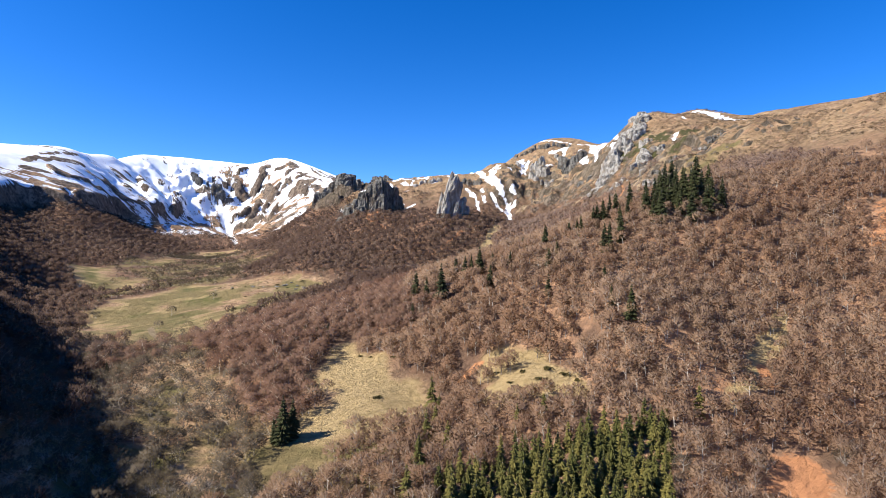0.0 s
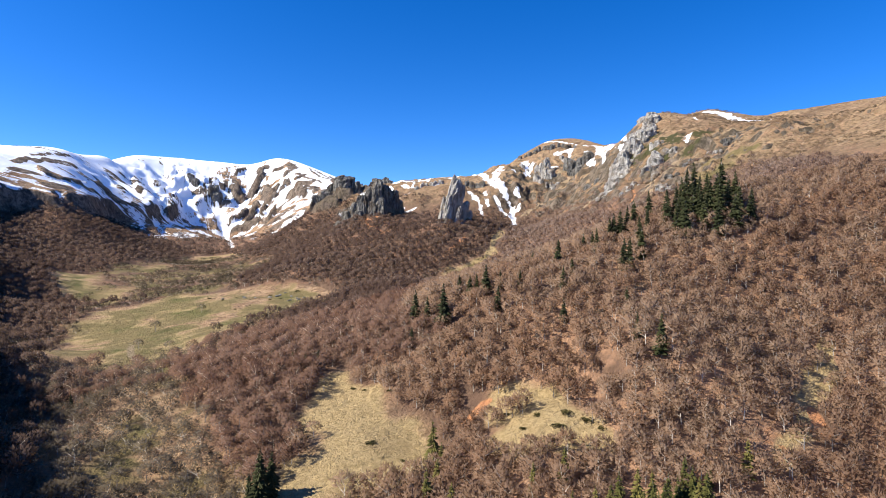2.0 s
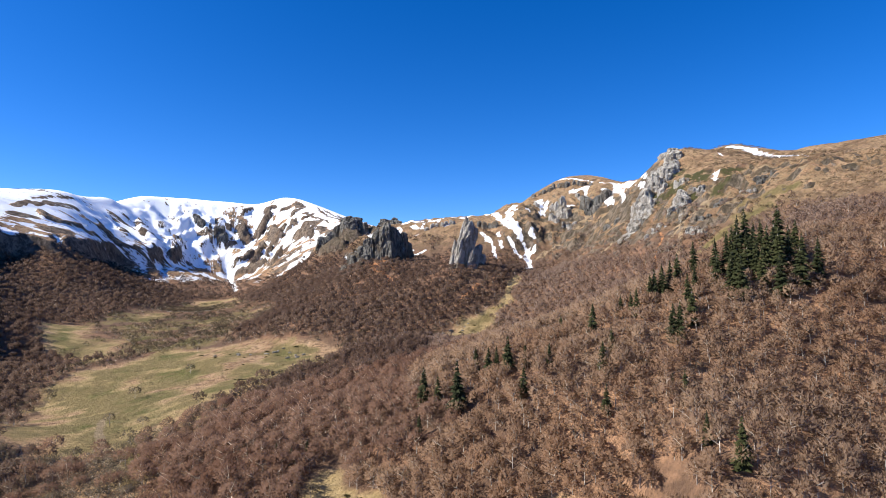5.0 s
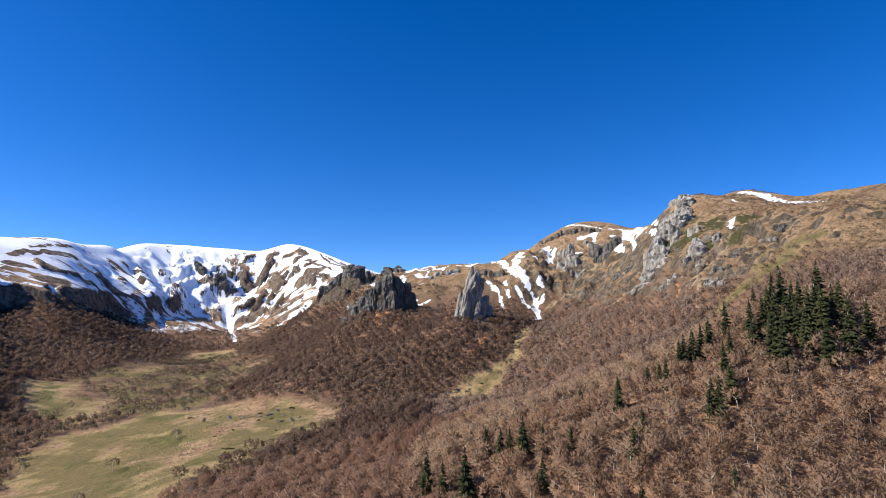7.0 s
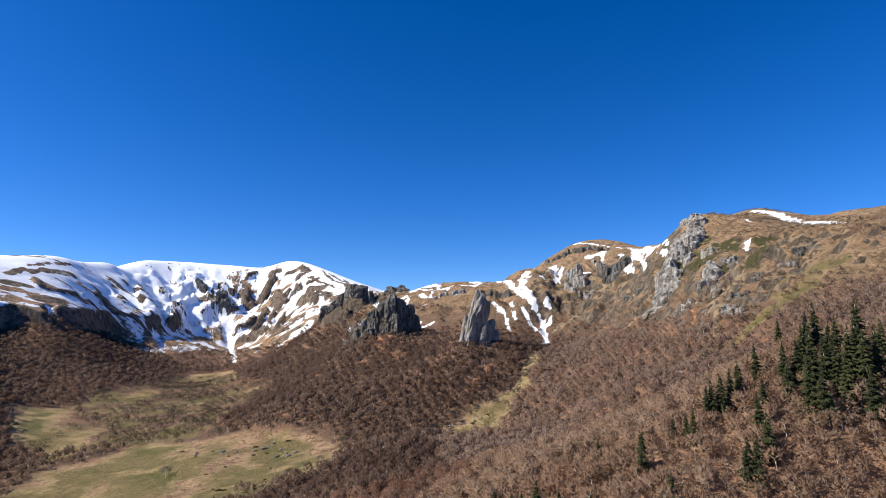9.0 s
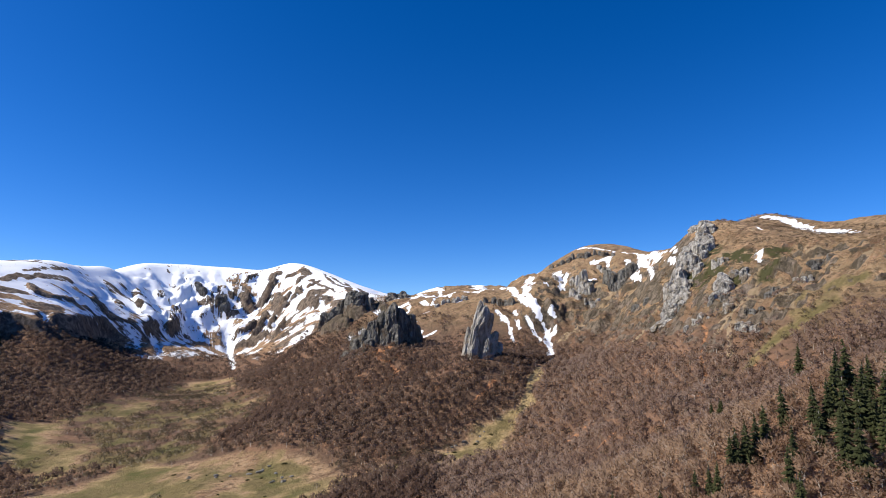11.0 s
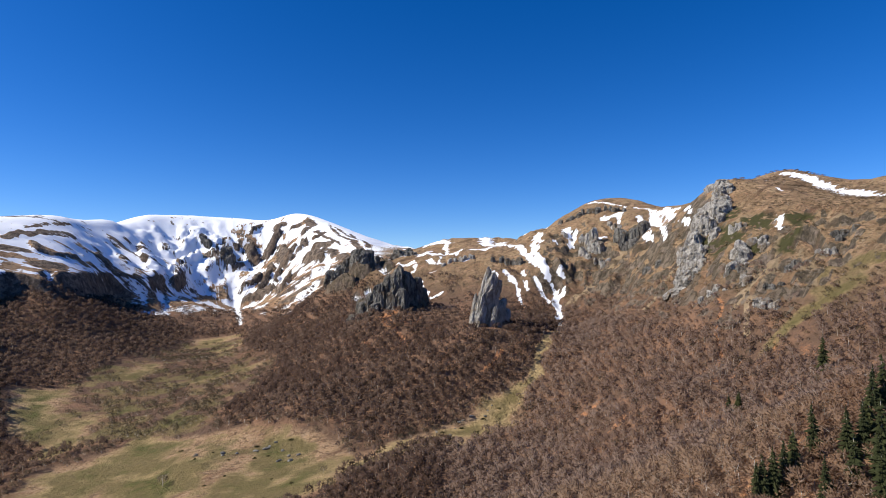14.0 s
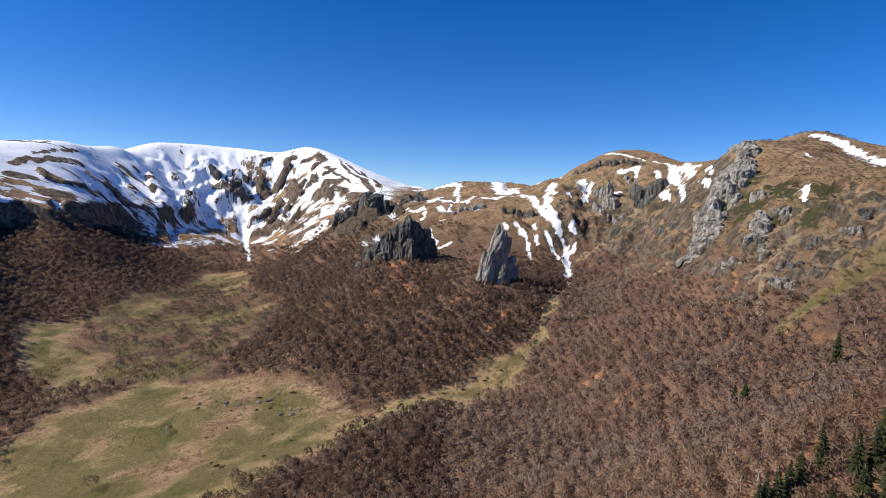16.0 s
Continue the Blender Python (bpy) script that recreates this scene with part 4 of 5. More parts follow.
def bare_tree(seed, twigs, limbs, thick=0.028, spread=0.40, low=0.24, bushy=False, fine=True, clumps=40, clump=0.2, sliver=0.05, reach=0.18):
    """A leafless broadleaf tree of height 1: wood (trunk and limbs) and twigs."""
    rnd = np.random.RandomState(seed)
    bend_ = rnd.normal(0, 0.02, 2)
    wood = []
    stems = 3 if bushy else 1
    for s in range(stems):
        foot = np.r_[rnd.normal(0, 0.05, 2) * (stems > 1), -0.06]
        fork = np.r_[bend_ + foot[:2] * 2.5, 0.40 if not bushy else 0.22]
        wood.append(spike(foot, fork, 0.020 / stems**0.5, 0.013 / stems**0.5))
        if not bushy and fine:
            wood.append(spike(fork, np.r_[bend_ * 2.2, 0.86], 0.012, 0.003))
        for k in range(limbs):
            t = rnd.uniform(0.35, 1.0)
            root = foot + (fork - foot) * t if bushy or k % 2 else np.r_[bend_ * (1 + t), 0.30 + 0.35 * t]
            a = 2 * np.pi * (k + rnd.rand() * 0.8) / limbs + s
            out = spread * rnd.uniform(0.55, 0.95)
            tip = root + np.r_[out * np.cos(a), out * np.sin(a), rnd.uniform(0.16, 0.42)]
            tip[2] = min(tip[2], 0.93)
            mid = root + (tip - root) * 0.5 + np.r_[0, 0, -0.02]
            if fine:
                wood += [spike(root, mid, 0.009, 0.006), spike(mid, tip, 0.006, 0.002)]
            else:
                wood.append(spike(root, tip, 0.010, 0.002))
    v, f = [], []
    heart = np.r_[bend_, 0.56 if not bushy else 0.44]
    tall = 0.36 if not bushy else 0.40
    for k in range(twigs + clumps):
        # broad short sprays fill the crown, long fine ones stand out of it
        inner = k < clumps
        up = 1 - 1.55 * (k % clumps + rnd.rand()) / clumps if inner else 1 - 1.35 * rnd.rand()
        turn = 2.39996 * k + rnd.normal(0, 0.3)
        flat = math.sqrt(max(0.0, 1 - up * up))
        d = np.array([flat * math.cos(turn), flat * math.sin(turn), up])
        lump = 1 + 0.16 * math.sin(3 * turn + seed) * flat + 0.10 * math.sin(5 * turn + 2 * seed + 4 * up)
        p = heart + d * lump * np.r_[spread, spread, tall] * (rnd.uniform(0.66, 0.92) if inner else rnd.uniform(0.72, 0.96))
        rise = 0.75 * d + np.r_[0, 0, 0.55 if not inner else 0.2] + rnd.normal(0, 0.30, 3)
        rise *= (clump if inner else reach) * rnd.uniform(0.7, 1.25) / np.linalg.norm(rise)
        side = np.cross(rise, d + rnd.normal(0, 0.3, 3))
        side *= 0.5 * (sliver if inner else thick) * rnd.uniform(0.7, 1.2) / (np.linalg.norm(side) + 1e-9)
        n = len(v)
        v += [p - rise * 0.4 - side, p - rise * 0.4 + side, p + rise * 0.6]
        f.append((n, n + 1, n + 2))
    v = np.array(v)
    v[:, 2] = np.maximum(v[:, 2], 0.03)
    return joined(wood), (v, outward(v, np.array(f)))


def conifer_arrays(seed, tiers=22, arms=8, girth=0.19, ragged=0.25, bare=0.08):
    """A conifer of height 1: trunk, and drooping boughs of three feathered sprigs each, with gaps between them."""
    rnd = np.random.RandomState(seed)
    trunk = joined([spike((0, 0, -0.05), (0, 0, 0.95), 0.018, 0.003, 5)])
    v, f = [], []
    up = np.array([0, 0, 1.0])
    for k in range(tiers):
        t = k / (tiers - 1)
        z = bare + (0.97 - bare) * t**0.92
        reach = girth * (1 - t) ** 0.8 * (0.75 + 0.25 * min(1, t / 0.12)) + 0.012
        n = max(4, int(round(arms * (1 - 0.4 * t))))
        for a in 2 * np.pi * (np.arange(n) + rnd.rand()) / n:
            if rnd.rand() < 0.10:
                continue
            a += rnd.normal(0, 0.22)
            r = reach * rnd.uniform(1 - ragged, 1 + ragged * 0.7)
            zz, drop = z + rnd.normal(0, 0.016), r * rnd.uniform(0.15, 0.5)
            for side in (-1, 0, 1):
                b = a + side * rnd.uniform(0.28, 0.5)
                q = r * (1.0 if side == 0 else rnd.uniform(0.6, 0.85))
                d, s_ = np.array([np.cos(b), np.sin(b), 0]), np.array([-np.sin(b), np.cos(b), 0])
                root = np.array([np.cos(a), np.sin(a), 0]) * r * 0.12 + up * (zz + 0.016)
                tip = d * q + up * (zz - drop * rnd.uniform(0.8, 1.2))
                mid = d * q * 0.55 + up * (zz - drop * 0.28)
                w = s_ * (0.17 * q + 0.006)
                hang = up * (0.10 * q + 0.010)
                n0 = len(v)
                v += [root, mid + w - hang, mid - w - hang, tip, mid + up * 0.008]
                f += [(n0, n0 + 1, n0 + 4), (n0, n0 + 4, n0 + 2), (n0 + 4, n0 + 1, n0 + 3), (n0 + 2, n0 + 4, n0 + 3)]
    return trunk, (np.array(v), np.array(f))


def grove(name, label, places, sizes, kinds, mats, seed, wide=1.0, category="woodland"):
    """Many trees joined in one object: kinds are (wood, twigs) of unit trees."""
    rnd = np.random.RandomState(seed)
    vs, fs, ms, ts, ns, n = [], [], [], [], [], 0
    pick = rnd.randint(len(kinds), size=len(places))
    for k, kind in enumerate(kinds):
        at, h = places[pick == k], sizes[pick == k]
        m = len(at)
        if not m:
            continue
        a, w = rnd.rand(m) * 6.283, h * wide * rnd.uniform(0.85, 1.2, m)
        tint = np.clip(0.45 * rnd.rand(m) + 0.75 * step(fractal((0.6 * at[:, 0] - 0.8 * at[:, 1]) / 34, (0.8 * at[:, 0] + 0.6 * at[:, 1]) / 110, 37), 0.30, 0.72) - 0.08, 0.01, 0.99) * 0.98
        for slot, (v, f) in enumerate(kind):
            x = (np.cos(a)[:, None] * v[:, 0] - np.sin(a)[:, None] * v[:, 1]) * w[:, None] + at[:, :1]
            y = (np.sin(a)[:, None] * v[:, 0] + np.cos(a)[:, None] * v[:, 1]) * w[:, None] + at[:, 1:2]
            z = v[:, 2] * h[:, None] + at[:, 2:3]
            vs.append(np.stack([x, y, z], -1).reshape(-1, 3))
            nv = round_normals(v, slot)
            ns.append(np.stack([np.cos(a)[:, None] * nv[:, 0] - np.sin(a)[:, None] * nv[:, 1], np.sin(a)[:, None] * nv[:, 0] + np.cos(a)[:, None] * nv[:, 1], np.broadcast_to(nv[:, 2], (m, len(nv)))], -1).reshape(-1, 3))
            fs.append((f[None] + (n + len(v) * np.arange(m))[:, None, None]).reshape(-1, 3))
            ms.append(np.full(m * len(f), slot)), ts.append(np.repeat(tint, len(v)))
            n += m * len(v)
    ob = new(name, mesh_from(name, np.concatenate(vs), np.concatenate(fs), mats, np.concatenate(ms), {"tint": np.concatenate(ts)}, True, np.concatenate(ns)))
    return tagged(ob, label, category, kind="stuff")


def scatter(x0, x1, y0, y1, gap, seed):
    rnd = np.random.RandomState(seed)
    x, y = np.meshgrid(np.arange(x0, x1, gap), np.arange(y0, y1, gap))
    x, y = x + rnd.uniform(-0.48, 0.48, x.shape) * gap, y + rnd.uniform(-0.48, 0.48, y.shape) * gap
    x, y = x.ravel(), y.ravel()
    seen = (x > -0.93 * y - 70) & (x < 0.80 * y + 40)  # the valley that the flight overlooks
    return x[seen], y[seen], rnd


def open_ground(x, y):
    return np.maximum.reduce([spots(x, y, MEADOW), spots(x, y, GLADE), 0.72 * spots(x, y, STRIP, 40), 0.58 * spots(x, y, RIDGE, 44), spots(x, y, PASTURE), 0.74 * spots(x, y, SCREE), 0.62 * spots(x, y, RUST[3:], 20), spots(x, y, EARTH), 0.40 * spots(x, y, BANK), 0.7 * spots(x, y, GULLY), spots(x, y, SNOW_LINES, 9)])


def tree_line(x, y):
    """The height above which no wood grows."""
    right = np.interp(y, [600, 740, 890, 960, 1100, 1300], [235, 205, 168, 156, 152, 150])
    spur = np.interp(x, [-460, -330, -200, -110, -20, 60], [150, 168, 166, 150, 140, 134])
    left = np.interp(y, [1100, 1350, 1600, 1750], [205, 198, 178, 134])
    out = np.where(x < -460, left, np.where(x < 40, spur, right))
    return out + 26 * (fractal(x / 55, y / 55, 31) - 0.5)


def plantation(x, y):
    """Where the spruces are planted."""
    return step(x, -6, -1) * step(x - 0.39 * y, 3, -3) * step(y, 270 + 0.24 * x, 265 + 0.24 * x)


def wooded(x, y):
    """How thickly the wood stands."""
    z, bare = ground_at(x, y), open_ground(x, y)
    edge = 0.50 * (fractal(x / 14, y / 14, 32) - 0.5)
    thick = step(tree_line(x, y) - z, -6, 10) * (1 - step(bare + edge, 0.36, 0.50))
    thin = step(tree_line(x, y) + 75 - z, 0, 30) * step(fractal(x / 34, y / 34, 33), 0.46, 0.60) * 0.75 * (1 - step(bare + edge, 0.36, 0.5)) * (x > -420)
    flat = valley_floor(x, y, z)
    floor = flat * (0.20 + 0.75 * step(fractal(x / 34, y / 34, 34), 0.42, 0.54))
    isle = spots(x, y, ISLAND, 18) > 0.42
    near = step(y, 620, 560) * step(z, -8, -20) * step(x, -40, -110) * ~isle
    thick = np.maximum(thick, thin) * (1 - 0.92 * step(slope_at(x, y), 1.0, 1.5)) * (1 - plantation(x, y)) * (1 - 0.8 * runnels(x, y))
    thick = np.where(flat > 0.5, np.minimum(thick, floor), thick)
    thick = np.where(isle, 1.0, thick) * (1 - 0.7 * step(y, 1590, 1660) * step(x, -360, -420))
    return np.where(near > 0.5, np.minimum(thick, 0.42 + 0.55 * step(fractal(x / 22, y / 22, 35), 0.36, 0.52)), thick), flat, near


FAR_KINDS = [bare_tree(100 + k, 24, 1, 0.035, 0.43, fine=False, clumps=46, clump=0.20, sliver=0.17, reach=0.16) for k in range(7)]
MID_KINDS = [bare_tree(120 + k, 84, 3, 0.014, 0.43, fine=False, clumps=150, clump=0.13, sliver=0.088, reach=0.17) for k in range(8)]
BUSH_KINDS = [bare_tree(140 + k, 70, 2, 0.014, 0.48, 0.05, True, False, clumps=56, clump=0.14, sliver=0.085, reach=0.17) for k in range(5)]

zone_rows = [(-140, 460, 204, 620, 7.0, 1), (-470, 420, 620, 1000, 8.1, 2), (-470, 330, 1000, 1420, 8.6, 3), (-1010, -470, 300, 1000, 9.2, 4), (-1060, -470, 1000, 1800, 9.8, 5), (-470, -140, 204, 620, 7.2, 6), (-470, -180, 1420, 1760, 9.8, 7)]
far_rows, mid_rows, bush_rows = [], [], []
for x0, x1, y0, y1, gap, seed in zone_rows:
    x, y, rnd = scatter(x0, x1, y0, y1, gap, seed)
    thick, flat, near = wooded(x, y)
    on = rnd.rand(len(x)) < thick
    x, y, flat, near = x[on], y[on], flat[on], near[on]
    z, chance = ground_at(x, y), rnd.rand(len(x))
    size = rnd.uniform(8.0, 15.5, len(x)) * np.where(z > tree_line(x, y) - 25, 0.68, 1.0)
    rows = np.stack([x, y, z - 0.3, size], -1)
    verge = np.maximum(spots(x, y, STRIP), spots(x, y, MEADOW)) + spots(x, y, RIDGE, 44) > 0.22
    small = (flat > 0.5) | (verge & (chance < 0.7)) | ((near > 0.5) & (chance < 0.75)) | (chance < 0.04)
    rows[small, 3] *= np.where(near[small] > 0.5, 0.85, 0.74)
    bush_rows.append(rows[small])
    (mid_rows if y1 <= 620 else far_rows).append(rows[~small])
FAR, MID, BUSH = np.concatenate(far_rows), np.concatenate(mid_rows), np.concatenate(bush_rows)

# the nearest trees stand as things of their own
MX, MY = MID[:, 0], MID[:, 1]
# trees in west get the darkened twigs, so the slope's shade sits in their colour
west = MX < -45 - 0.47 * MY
isle = ~west & ((spots(MX, MY, ISLAND, 18) > 0.42) | ((MX < -14 + 20 * np.sin(MY / 30)) & (MY > 440)))
marsh = ~west & ~isle & (MX < -96)
slope = ~west & ~isle & ~marsh
near_mid = slope & (MY < np.sort(MY[slope])[285])
near_bush = BUSH[:, 1] < np.sort(BUSH[:, 1])[160]
# the sunny side takes the paler twigs, the rest the darkened ones
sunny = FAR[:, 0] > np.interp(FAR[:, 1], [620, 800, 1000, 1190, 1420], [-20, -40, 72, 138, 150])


def wood(label, rows, kinds, twigs, seed, scale=1.0, wide=1.0):
    return grove("beech_wood", label, rows[:, :3], scale * rows[:, 3], kinds, [BARK, twigs], seed, wide)


wood("leafless brown beech wood on the far valley slopes, darkened in colour for shade", FAR[~sunny], FAR_KINDS, TWIGS_SHADED, 51)
wood("leafless grey brown beech wood below the dry mountainside, lightened in colour for sun", FAR[sunny], FAR_KINDS, TWIGS_SUNLIT, 55, 0.85)
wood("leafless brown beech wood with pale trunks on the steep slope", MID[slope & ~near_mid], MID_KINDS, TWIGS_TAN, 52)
wood("dense leafless red brown beeches with domed crowns beside the glade", MID[isle], MID_KINDS, TWIGS_RED, 56, 0.95, 1.12)
wood("leafless beech wood on the valley side, twigs coloured dark for its shade", MID[west], MID_KINDS, TWIGS_SHADED, 58, 1.1)
wood("open grey leafless wood along the stream", MID[marsh], MID_KINDS, TWIGS_GREY, 59, 0.9, 1.1)
grove("thicket", "grey leafless bushes and low trees along the stream", BUSH[~near_bush & (BUSH[:, 1] < 700)][:, :3], BUSH[~near_bush & (BUSH[:, 1] < 700)][:, 3], BUSH_KINDS, [BARK, TWIGS_GREY], 53, 1.1)
grove("thicket", "dark grey leafless scrub on the upper valley pasture", BUSH[BUSH[:, 1] >= 700][:, :3], 0.9 * BUSH[BUSH[:, 1] >= 700][:, 3], BUSH_KINDS, [BARK, TWIGS_SCRUB], 57, 1.1)


# low heather and juniper on the high slopes
x, y, rnd = scatter(90, 660, 690, 1480, 9.0, 8)
z = ground_at(x, y)
high = step(z, 105, 150) * step(fractal(x / 46, y / 46, 44), 0.36, 0.60) * (1 - step(spots(x, y, SNOW_LINES, 9), 0.3, 0.45)) * step(y, 1460, 1380)
on = rnd.rand(len(x)) < 0.8 * high
tufts = [bare_tree(400 + k, 30, 1, 0.06, 0.55, 0.02, True, False, clumps=20, clump=0.3, sliver=0.16, reach=0.3) for k in range(4)]
grove("heather", "low brown and dark green heather on the steep dry slope", np.stack([x, y, z - 0.2], -1)[on], rnd.uniform(2.0, 5.0, len(x))[on], tufts, [BARK, HEATHER], 54, 1.3, "heather")


def arrays_part(name, arrays, mats, parent, rounded=False):
    ob = new(name, mesh_from(name, arrays[0], arrays[1], mats, None, None, rounded, round_normals(arrays[0], 1) if rounded else None))
    ob.parent = parent
    return ob


def tree_thing(name, label, category, group, arrays, mats, crown="crown", rounded=True):
    """A tree of height 1 at the origin, with trunk and crown."""
    base = tagged(new(name), label, category, group)
    arrays_part("trunk", arrays[0], [mats[0]], base)
    arrays_part(crown, arrays[1], [mats[1]], base, rounded)
    return base


def planted(kinds, rows, seed, wide=1.0):
    """Stands copies of the kinds on the ground at rows of x, y, height; the first of each kind is used up too."""
    rnd, used = np.random.RandomState(seed), set()
    for n, (x, y, h) in enumerate(rows):
        kind = kinds[n % len(kinds)]
        w = h * wide * rnd.uniform(0.88, 1.14)
        m = pose(x, y, float(ground_at(x, y)) - 0.2, rnd.normal(0, 1.2), rnd.normal(0, 1.2), rnd.uniform(0, 360)) @ Matrix.Diagonal((w, w, h, 1))
        if n < len(kinds):
            kind.matrix_basis = m
        else:
            done = copy_thing(kind, Matrix())
            done.matrix_basis = m
    return kinds


beeches = [tree_thing("beech", "leafless brown beech with a pale grey trunk on the slope", "tree", "near beeches", bare_tree(160 + k, 420, 7, 0.007, 0.43, clumps=460, clump=0.085, sliver=0.05, reach=0.14), [BARK, TWIGS_TAN]) for k in range(6)]
planted(beeches, MID[near_mid][:, (0, 1, 3)], 61)
willows = [tree_thing("willow", "low grey leafless willow beside the stream", "tree", "near willows", bare_tree(180 + k, 420, 6, 0.007, 0.48, 0.05, True, clumps=200, clump=0.085, sliver=0.045, reach=0.15), [BARK, TWIGS_GREY]) for k in range(5)]
planted(willows, BUSH[near_bush][:, (0, 1, 3)], 62, 1.1)

# x, y, height of the conifers
FIRS_SLOPE = [(-22, 478, 20), (-13, 473, 14), (-23, 451, 11), (-1, 456, 24), (11, 488, 12), (18, 476, 13), (23, 476, 12), (29, 469, 17), (40, 468, 10), (35, 441, 13),
              (52, 458, 10), (72, 532, 8), (88, 501, 14), (80, 445, 13), (90, 462, 12), (75, 418, 11), (114, 415, 13), (111, 425, 7), (107, 374, 10), (115, 359, 17)]
FIRS_BAND = [(276, 720, 24), (177, 557, 24), (188, 546, 24), (183, 532, 21), (160, 545, 23), (153, 541, 21), (146, 537, 21), (141, 537, 19), (137, 536, 17), (152, 507, 21), (165, 525, 19),
             (148, 490, 20), (133, 472, 21), (130, 474, 19), (120, 513, 16), (118, 518, 13), (111, 519, 12), (84, 486, 19), (69, 509, 11), (207, 719, 13), (203, 725, 11), (210, 722, 10)]
FIRS_CLUMP = [(211, 561, 30), (220, 564, 32), (200, 538, 30), (206, 534, 28), (196, 546, 24), (190, 511, 28), (185, 516, 24), (209, 530, 24), (227, 557, 23), (218, 533, 30), (237, 551, 33),
              (224, 528, 30), (209, 522, 24), (215, 510, 25), (234, 531, 28), (243, 540, 26), (246, 520, 25), (231, 514, 27), (240, 528, 24), (203, 553, 26), (215, 546, 27), (228, 541, 28), (192, 528, 22)]
FIRS_VALLEY = [(-126, 465, 8), (-109, 466, 12), (-99, 463, 12), (-91, 468, 12), (-117, 462, 10), (-86, 317, 26), (-82, 321, 22), (-91, 318, 15), (322, 505, 8), (-246, 432, 12), (-240, 438, 9)]
SPRUCES = [(-6, 348, 24), (-8, 304, 20), (-11, 272, 22), (3, 295, 17), (-15, 251, 20), (-2, 340, 15), (130, 299, 17), (-4, 320, 16), (-12, 286, 16), (38, 300, 15), (52, 304, 16)]
rnd = np.random.RandomState(77)
rows = []
for k in range(900):
    x, y = rnd.uniform(-4, 120), rnd.uniform(226, 298)
    if plantation(x, y) > 0.5 and all(math.hypot(x - a, y - b) > 4.4 for a, b, _ in rows):
        rows.append((x, y, rnd.uniform(9, 19)))
SPRUCES += rows
firs = [tree_thing("fir_tree", "dark green fir standing among leafless beeches", "tree", "dark firs", conifer_arrays(200 + k, 22, 8, 0.215, 0.4), [BARK, NEEDLES], rounded=False) for k in range(4)]
planted(firs, [(x, y, 1.1 * h + 4) for x, y, h in FIRS_SLOPE] + [(x, y, 1.05 * h + 4) for x, y, h in FIRS_BAND + FIRS_CLUMP] + FIRS_VALLEY, 63)
spruces = [tree_thing("spruce_tree", "olive green spruce in a dense plantation", "tree", "plantation spruces", conifer_arrays(220 + k, 20, 7, 0.25, 0.45, 0.02), [BARK, NEEDLES_SPRUCE], rounded=False) for k in range(4)]
planted(spruces, SPRUCES, 64)


# ---- single things on the meadow and the slopes ----
def boulder(x, y, size, seed):
    rnd = np.random.RandomState(seed)
    bm = bmesh.new()
    bmesh.ops.create_icosphere(bm, subdivisions=2, radius=1)
    off = rnd.rand(3) * 50
    for v in bm.verts:
        n = noise.fractal(Vector(v.co) * 1.1 + Vector(off), 0.8, 2.1, 3)
        v.co = v.co * (1 + 0.35 * n)
    me = bpy.data.meshes.new("boulder")
    bm.to_mesh(me)
    bm.free()
    me.materials.append(STONE)
    ob = new("boulder", me)
    ob.matrix_world = pose(x, y, float(ground_at(x, y)) + 0.12 * size, rnd.uniform(-15, 15), rnd.uniform(-15, 15), rnd.uniform(0, 360)) @ Matrix.Diagonal((size * rnd.uniform(0.8, 1.4), size, size * rnd.uniform(0.5, 0.75), 1))
    return tagged(ob, "pale grey boulder lying in the grass", "boulder", "boulders")


def shrub_arrays(seed, leaves=260):
    """A low dense evergreen shrub of unit width: short leafy sprigs over a flat mound."""
    rnd = np.random.RandomState(seed)
    v, f = [], []
    lobes = [(rnd.uniform(-0.3, 0.3), rnd.uniform(-0.3, 0.3), rnd.uniform(0.16, 0.28), rnd.uniform(0.10, 0.20)) for _ in range(6)]
    for k in range(leaves):
        x, y, r, h = lobes[k % 6]
        d = rnd.normal(0, 1, 3)
        d[2] = abs(d[2])
        d /= np.linalg.norm(d)
        p = np.array([x, y, 0]) + d * np.array([r, r, h])
        q = rnd.normal(0, 1, 3)
        a, c = np.cross(d, q) * 0.05, d * 0.07 + rnd.normal(0, 0.02, 3)
        v += [p - a, p + a, p + c]
        f.append((3 * k, 3 * k + 1, 3 * k + 2))
    v = np.array(v)
    v[:, 2] = np.maximum(v[:, 2], -0.02)
    return v, outward(v, np.array(f))


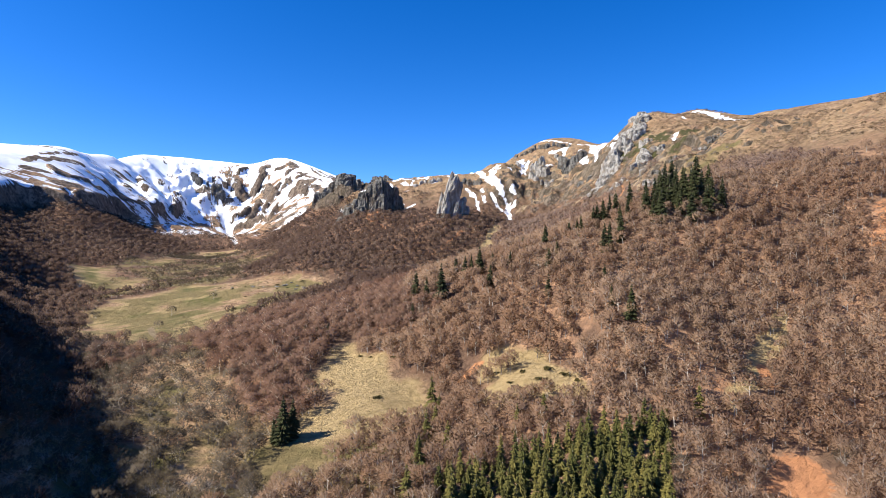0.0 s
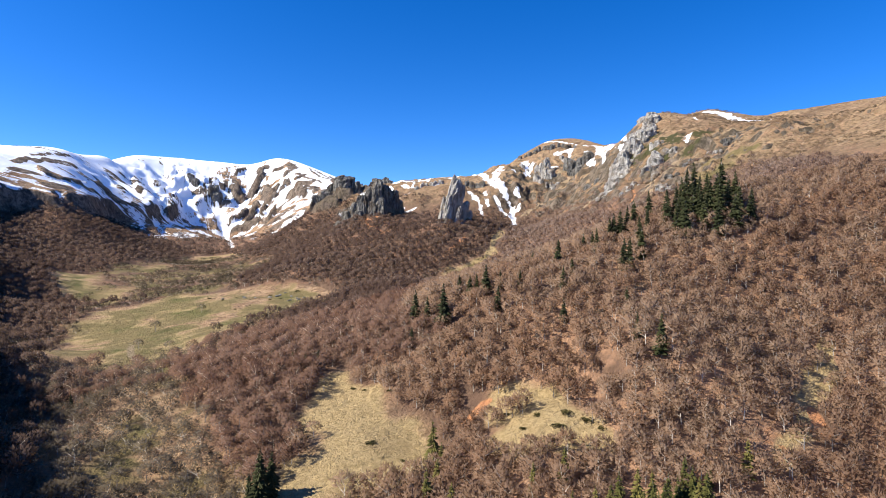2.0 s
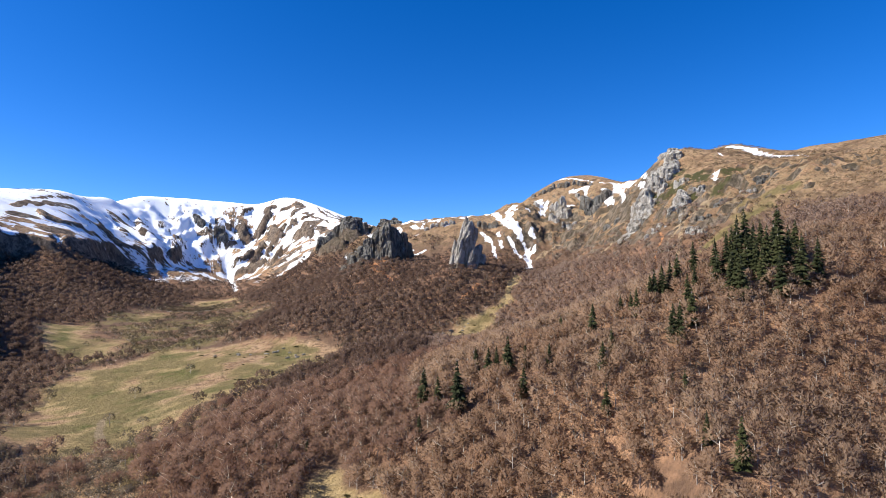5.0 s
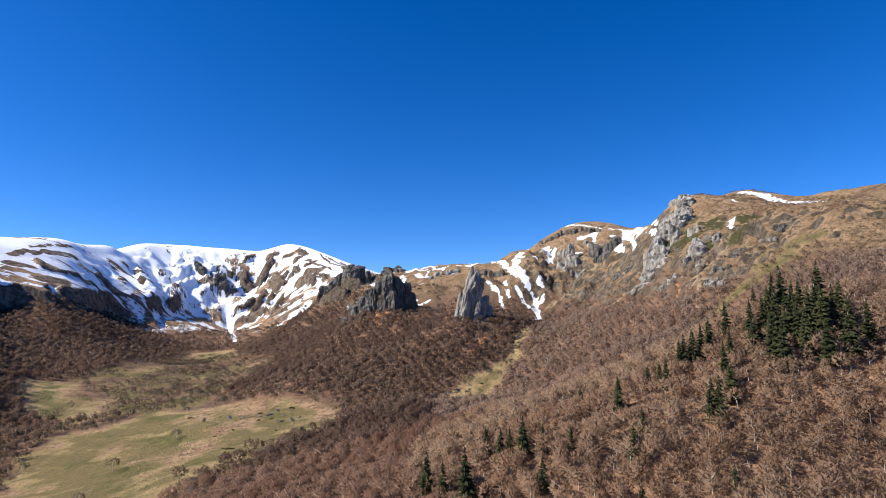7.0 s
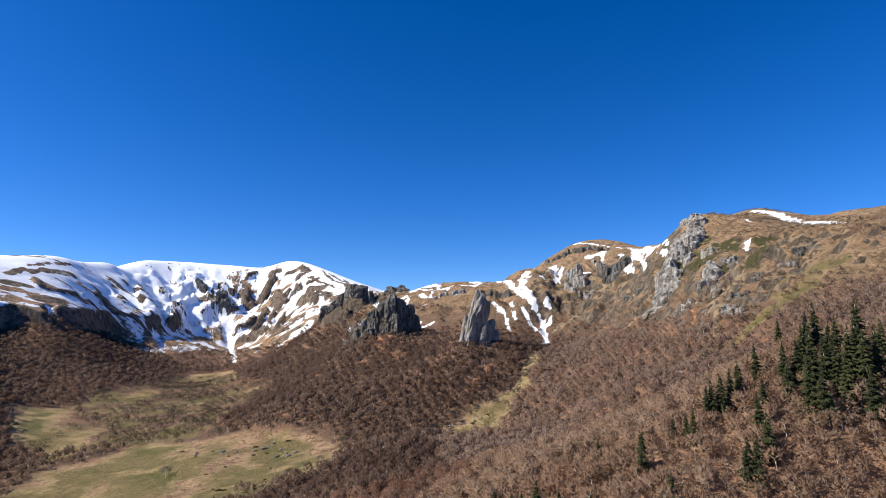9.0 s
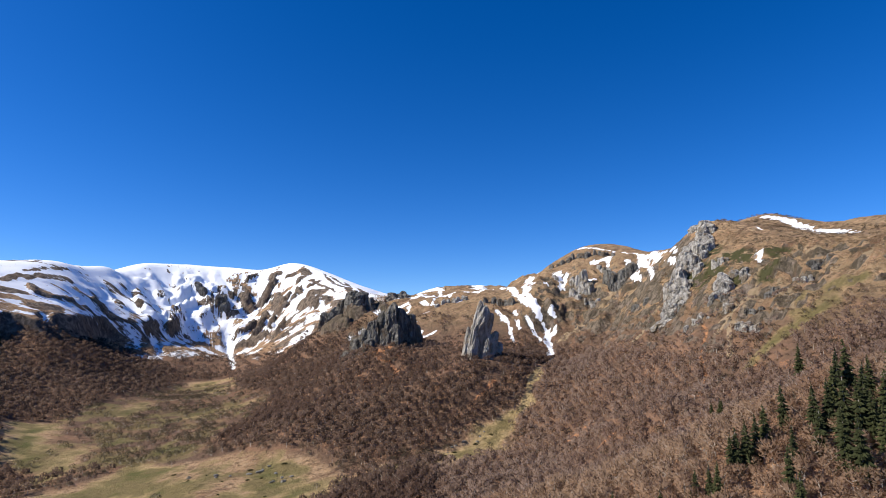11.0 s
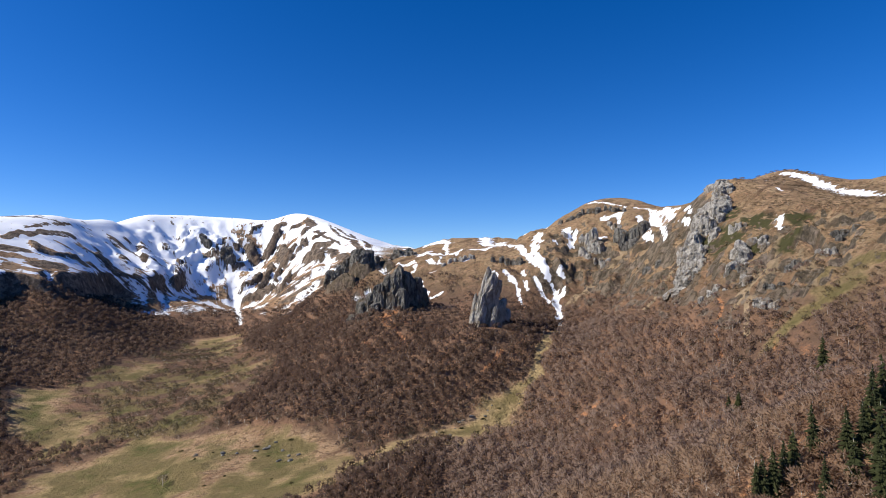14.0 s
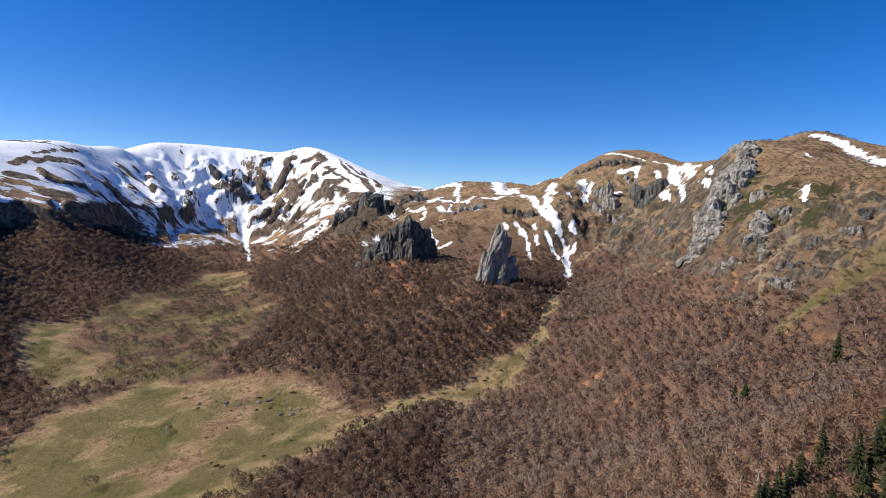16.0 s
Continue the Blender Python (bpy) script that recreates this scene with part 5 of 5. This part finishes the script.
SHRUBS = [(-228, 731, 7), (-222, 728, 5), (-236, 738, 4), (-212, 676, 8), (-205, 668, 6), (-262, 782, 4), (-250, 800, 5), (-238, 846, 6), (-225, 852, 5), (-262, 838, 4),
          (-200, 790, 4), (-175, 772, 5), (-190, 742, 5), (-288, 858, 4), (-300, 842, 5), (-330, 872, 6), (-246, 876, 6), (-210, 884, 7), (-60, 430, 5), (-40, 362, 6)]
SHRUBS_HIGH = [(-22, 352, 4), (-52, 424, 4), (-82, 440, 4), (-34, 416, 5), (62, 346, 8), (56, 338, 7), (48, 352, 6), (70, 340, 7), (40, 346, 5), (52, 330, 6), (34, 366, 5), (76, 334, 5),
               (-104, 836, 7), (-84, 850, 6), (-62, 866, 7), (-40, 886, 6), (-20, 902, 7), (4, 926, 6), (24, 946, 6), (-126, 812, 6), (-90, 830, 5), (-50, 846, 6), (-2, 894, 5), (-70, 838, 5)]
shrubs = []
for k in range(4):
    v, f = shrub_arrays(300 + k)
    shrubs.append(tagged(new("shrub", mesh_from("shrub", v, f, [SHRUB])), "low dark green evergreen shrub in dry grass", "shrub", "meadow shrubs"))
planted(shrubs, [(x, y, 1.0 * w) for x, y, w in SHRUBS + SHRUBS_HIGH], 71)
rnd = np.random.RandomState(9)
for k in range(16):
    x, y = ((-245, 869), (-268, 862), (-205, 846))[k % 3]
    boulder(x + rnd.normal(0, 14), y + rnd.normal(0, 9), rnd.uniform(1.2, 3.0), 400 + k)
for k in range(10):
    t = k / 9
    boulder(-40 + 75 * t + rnd.normal(0, 6), 890 + 65 * t + rnd.normal(0, 6), rnd.uniform(1.0, 2.4), 430 + k)
# lone bare trees on the meadow and round the glade
lone = [tree_thing("lone_tree", "lone leafless tree with a wide crown on the grass", "tree", "meadow trees", bare_tree(320 + k, 420, 7, 0.009, 0.48, 0.16, clumps=260, clump=0.09, sliver=0.05, reach=0.14), [BARK, TWIGS_GREY]) for k in range(3)]
planted(lone, [(-310, 796, 13), (-322, 700, 14), (-292, 606, 12), (-79, 427, 9), (-255, 590, 10), (-150, 790, 8), (-350, 905, 9), (106, 258, 13)], 72, 1.05)
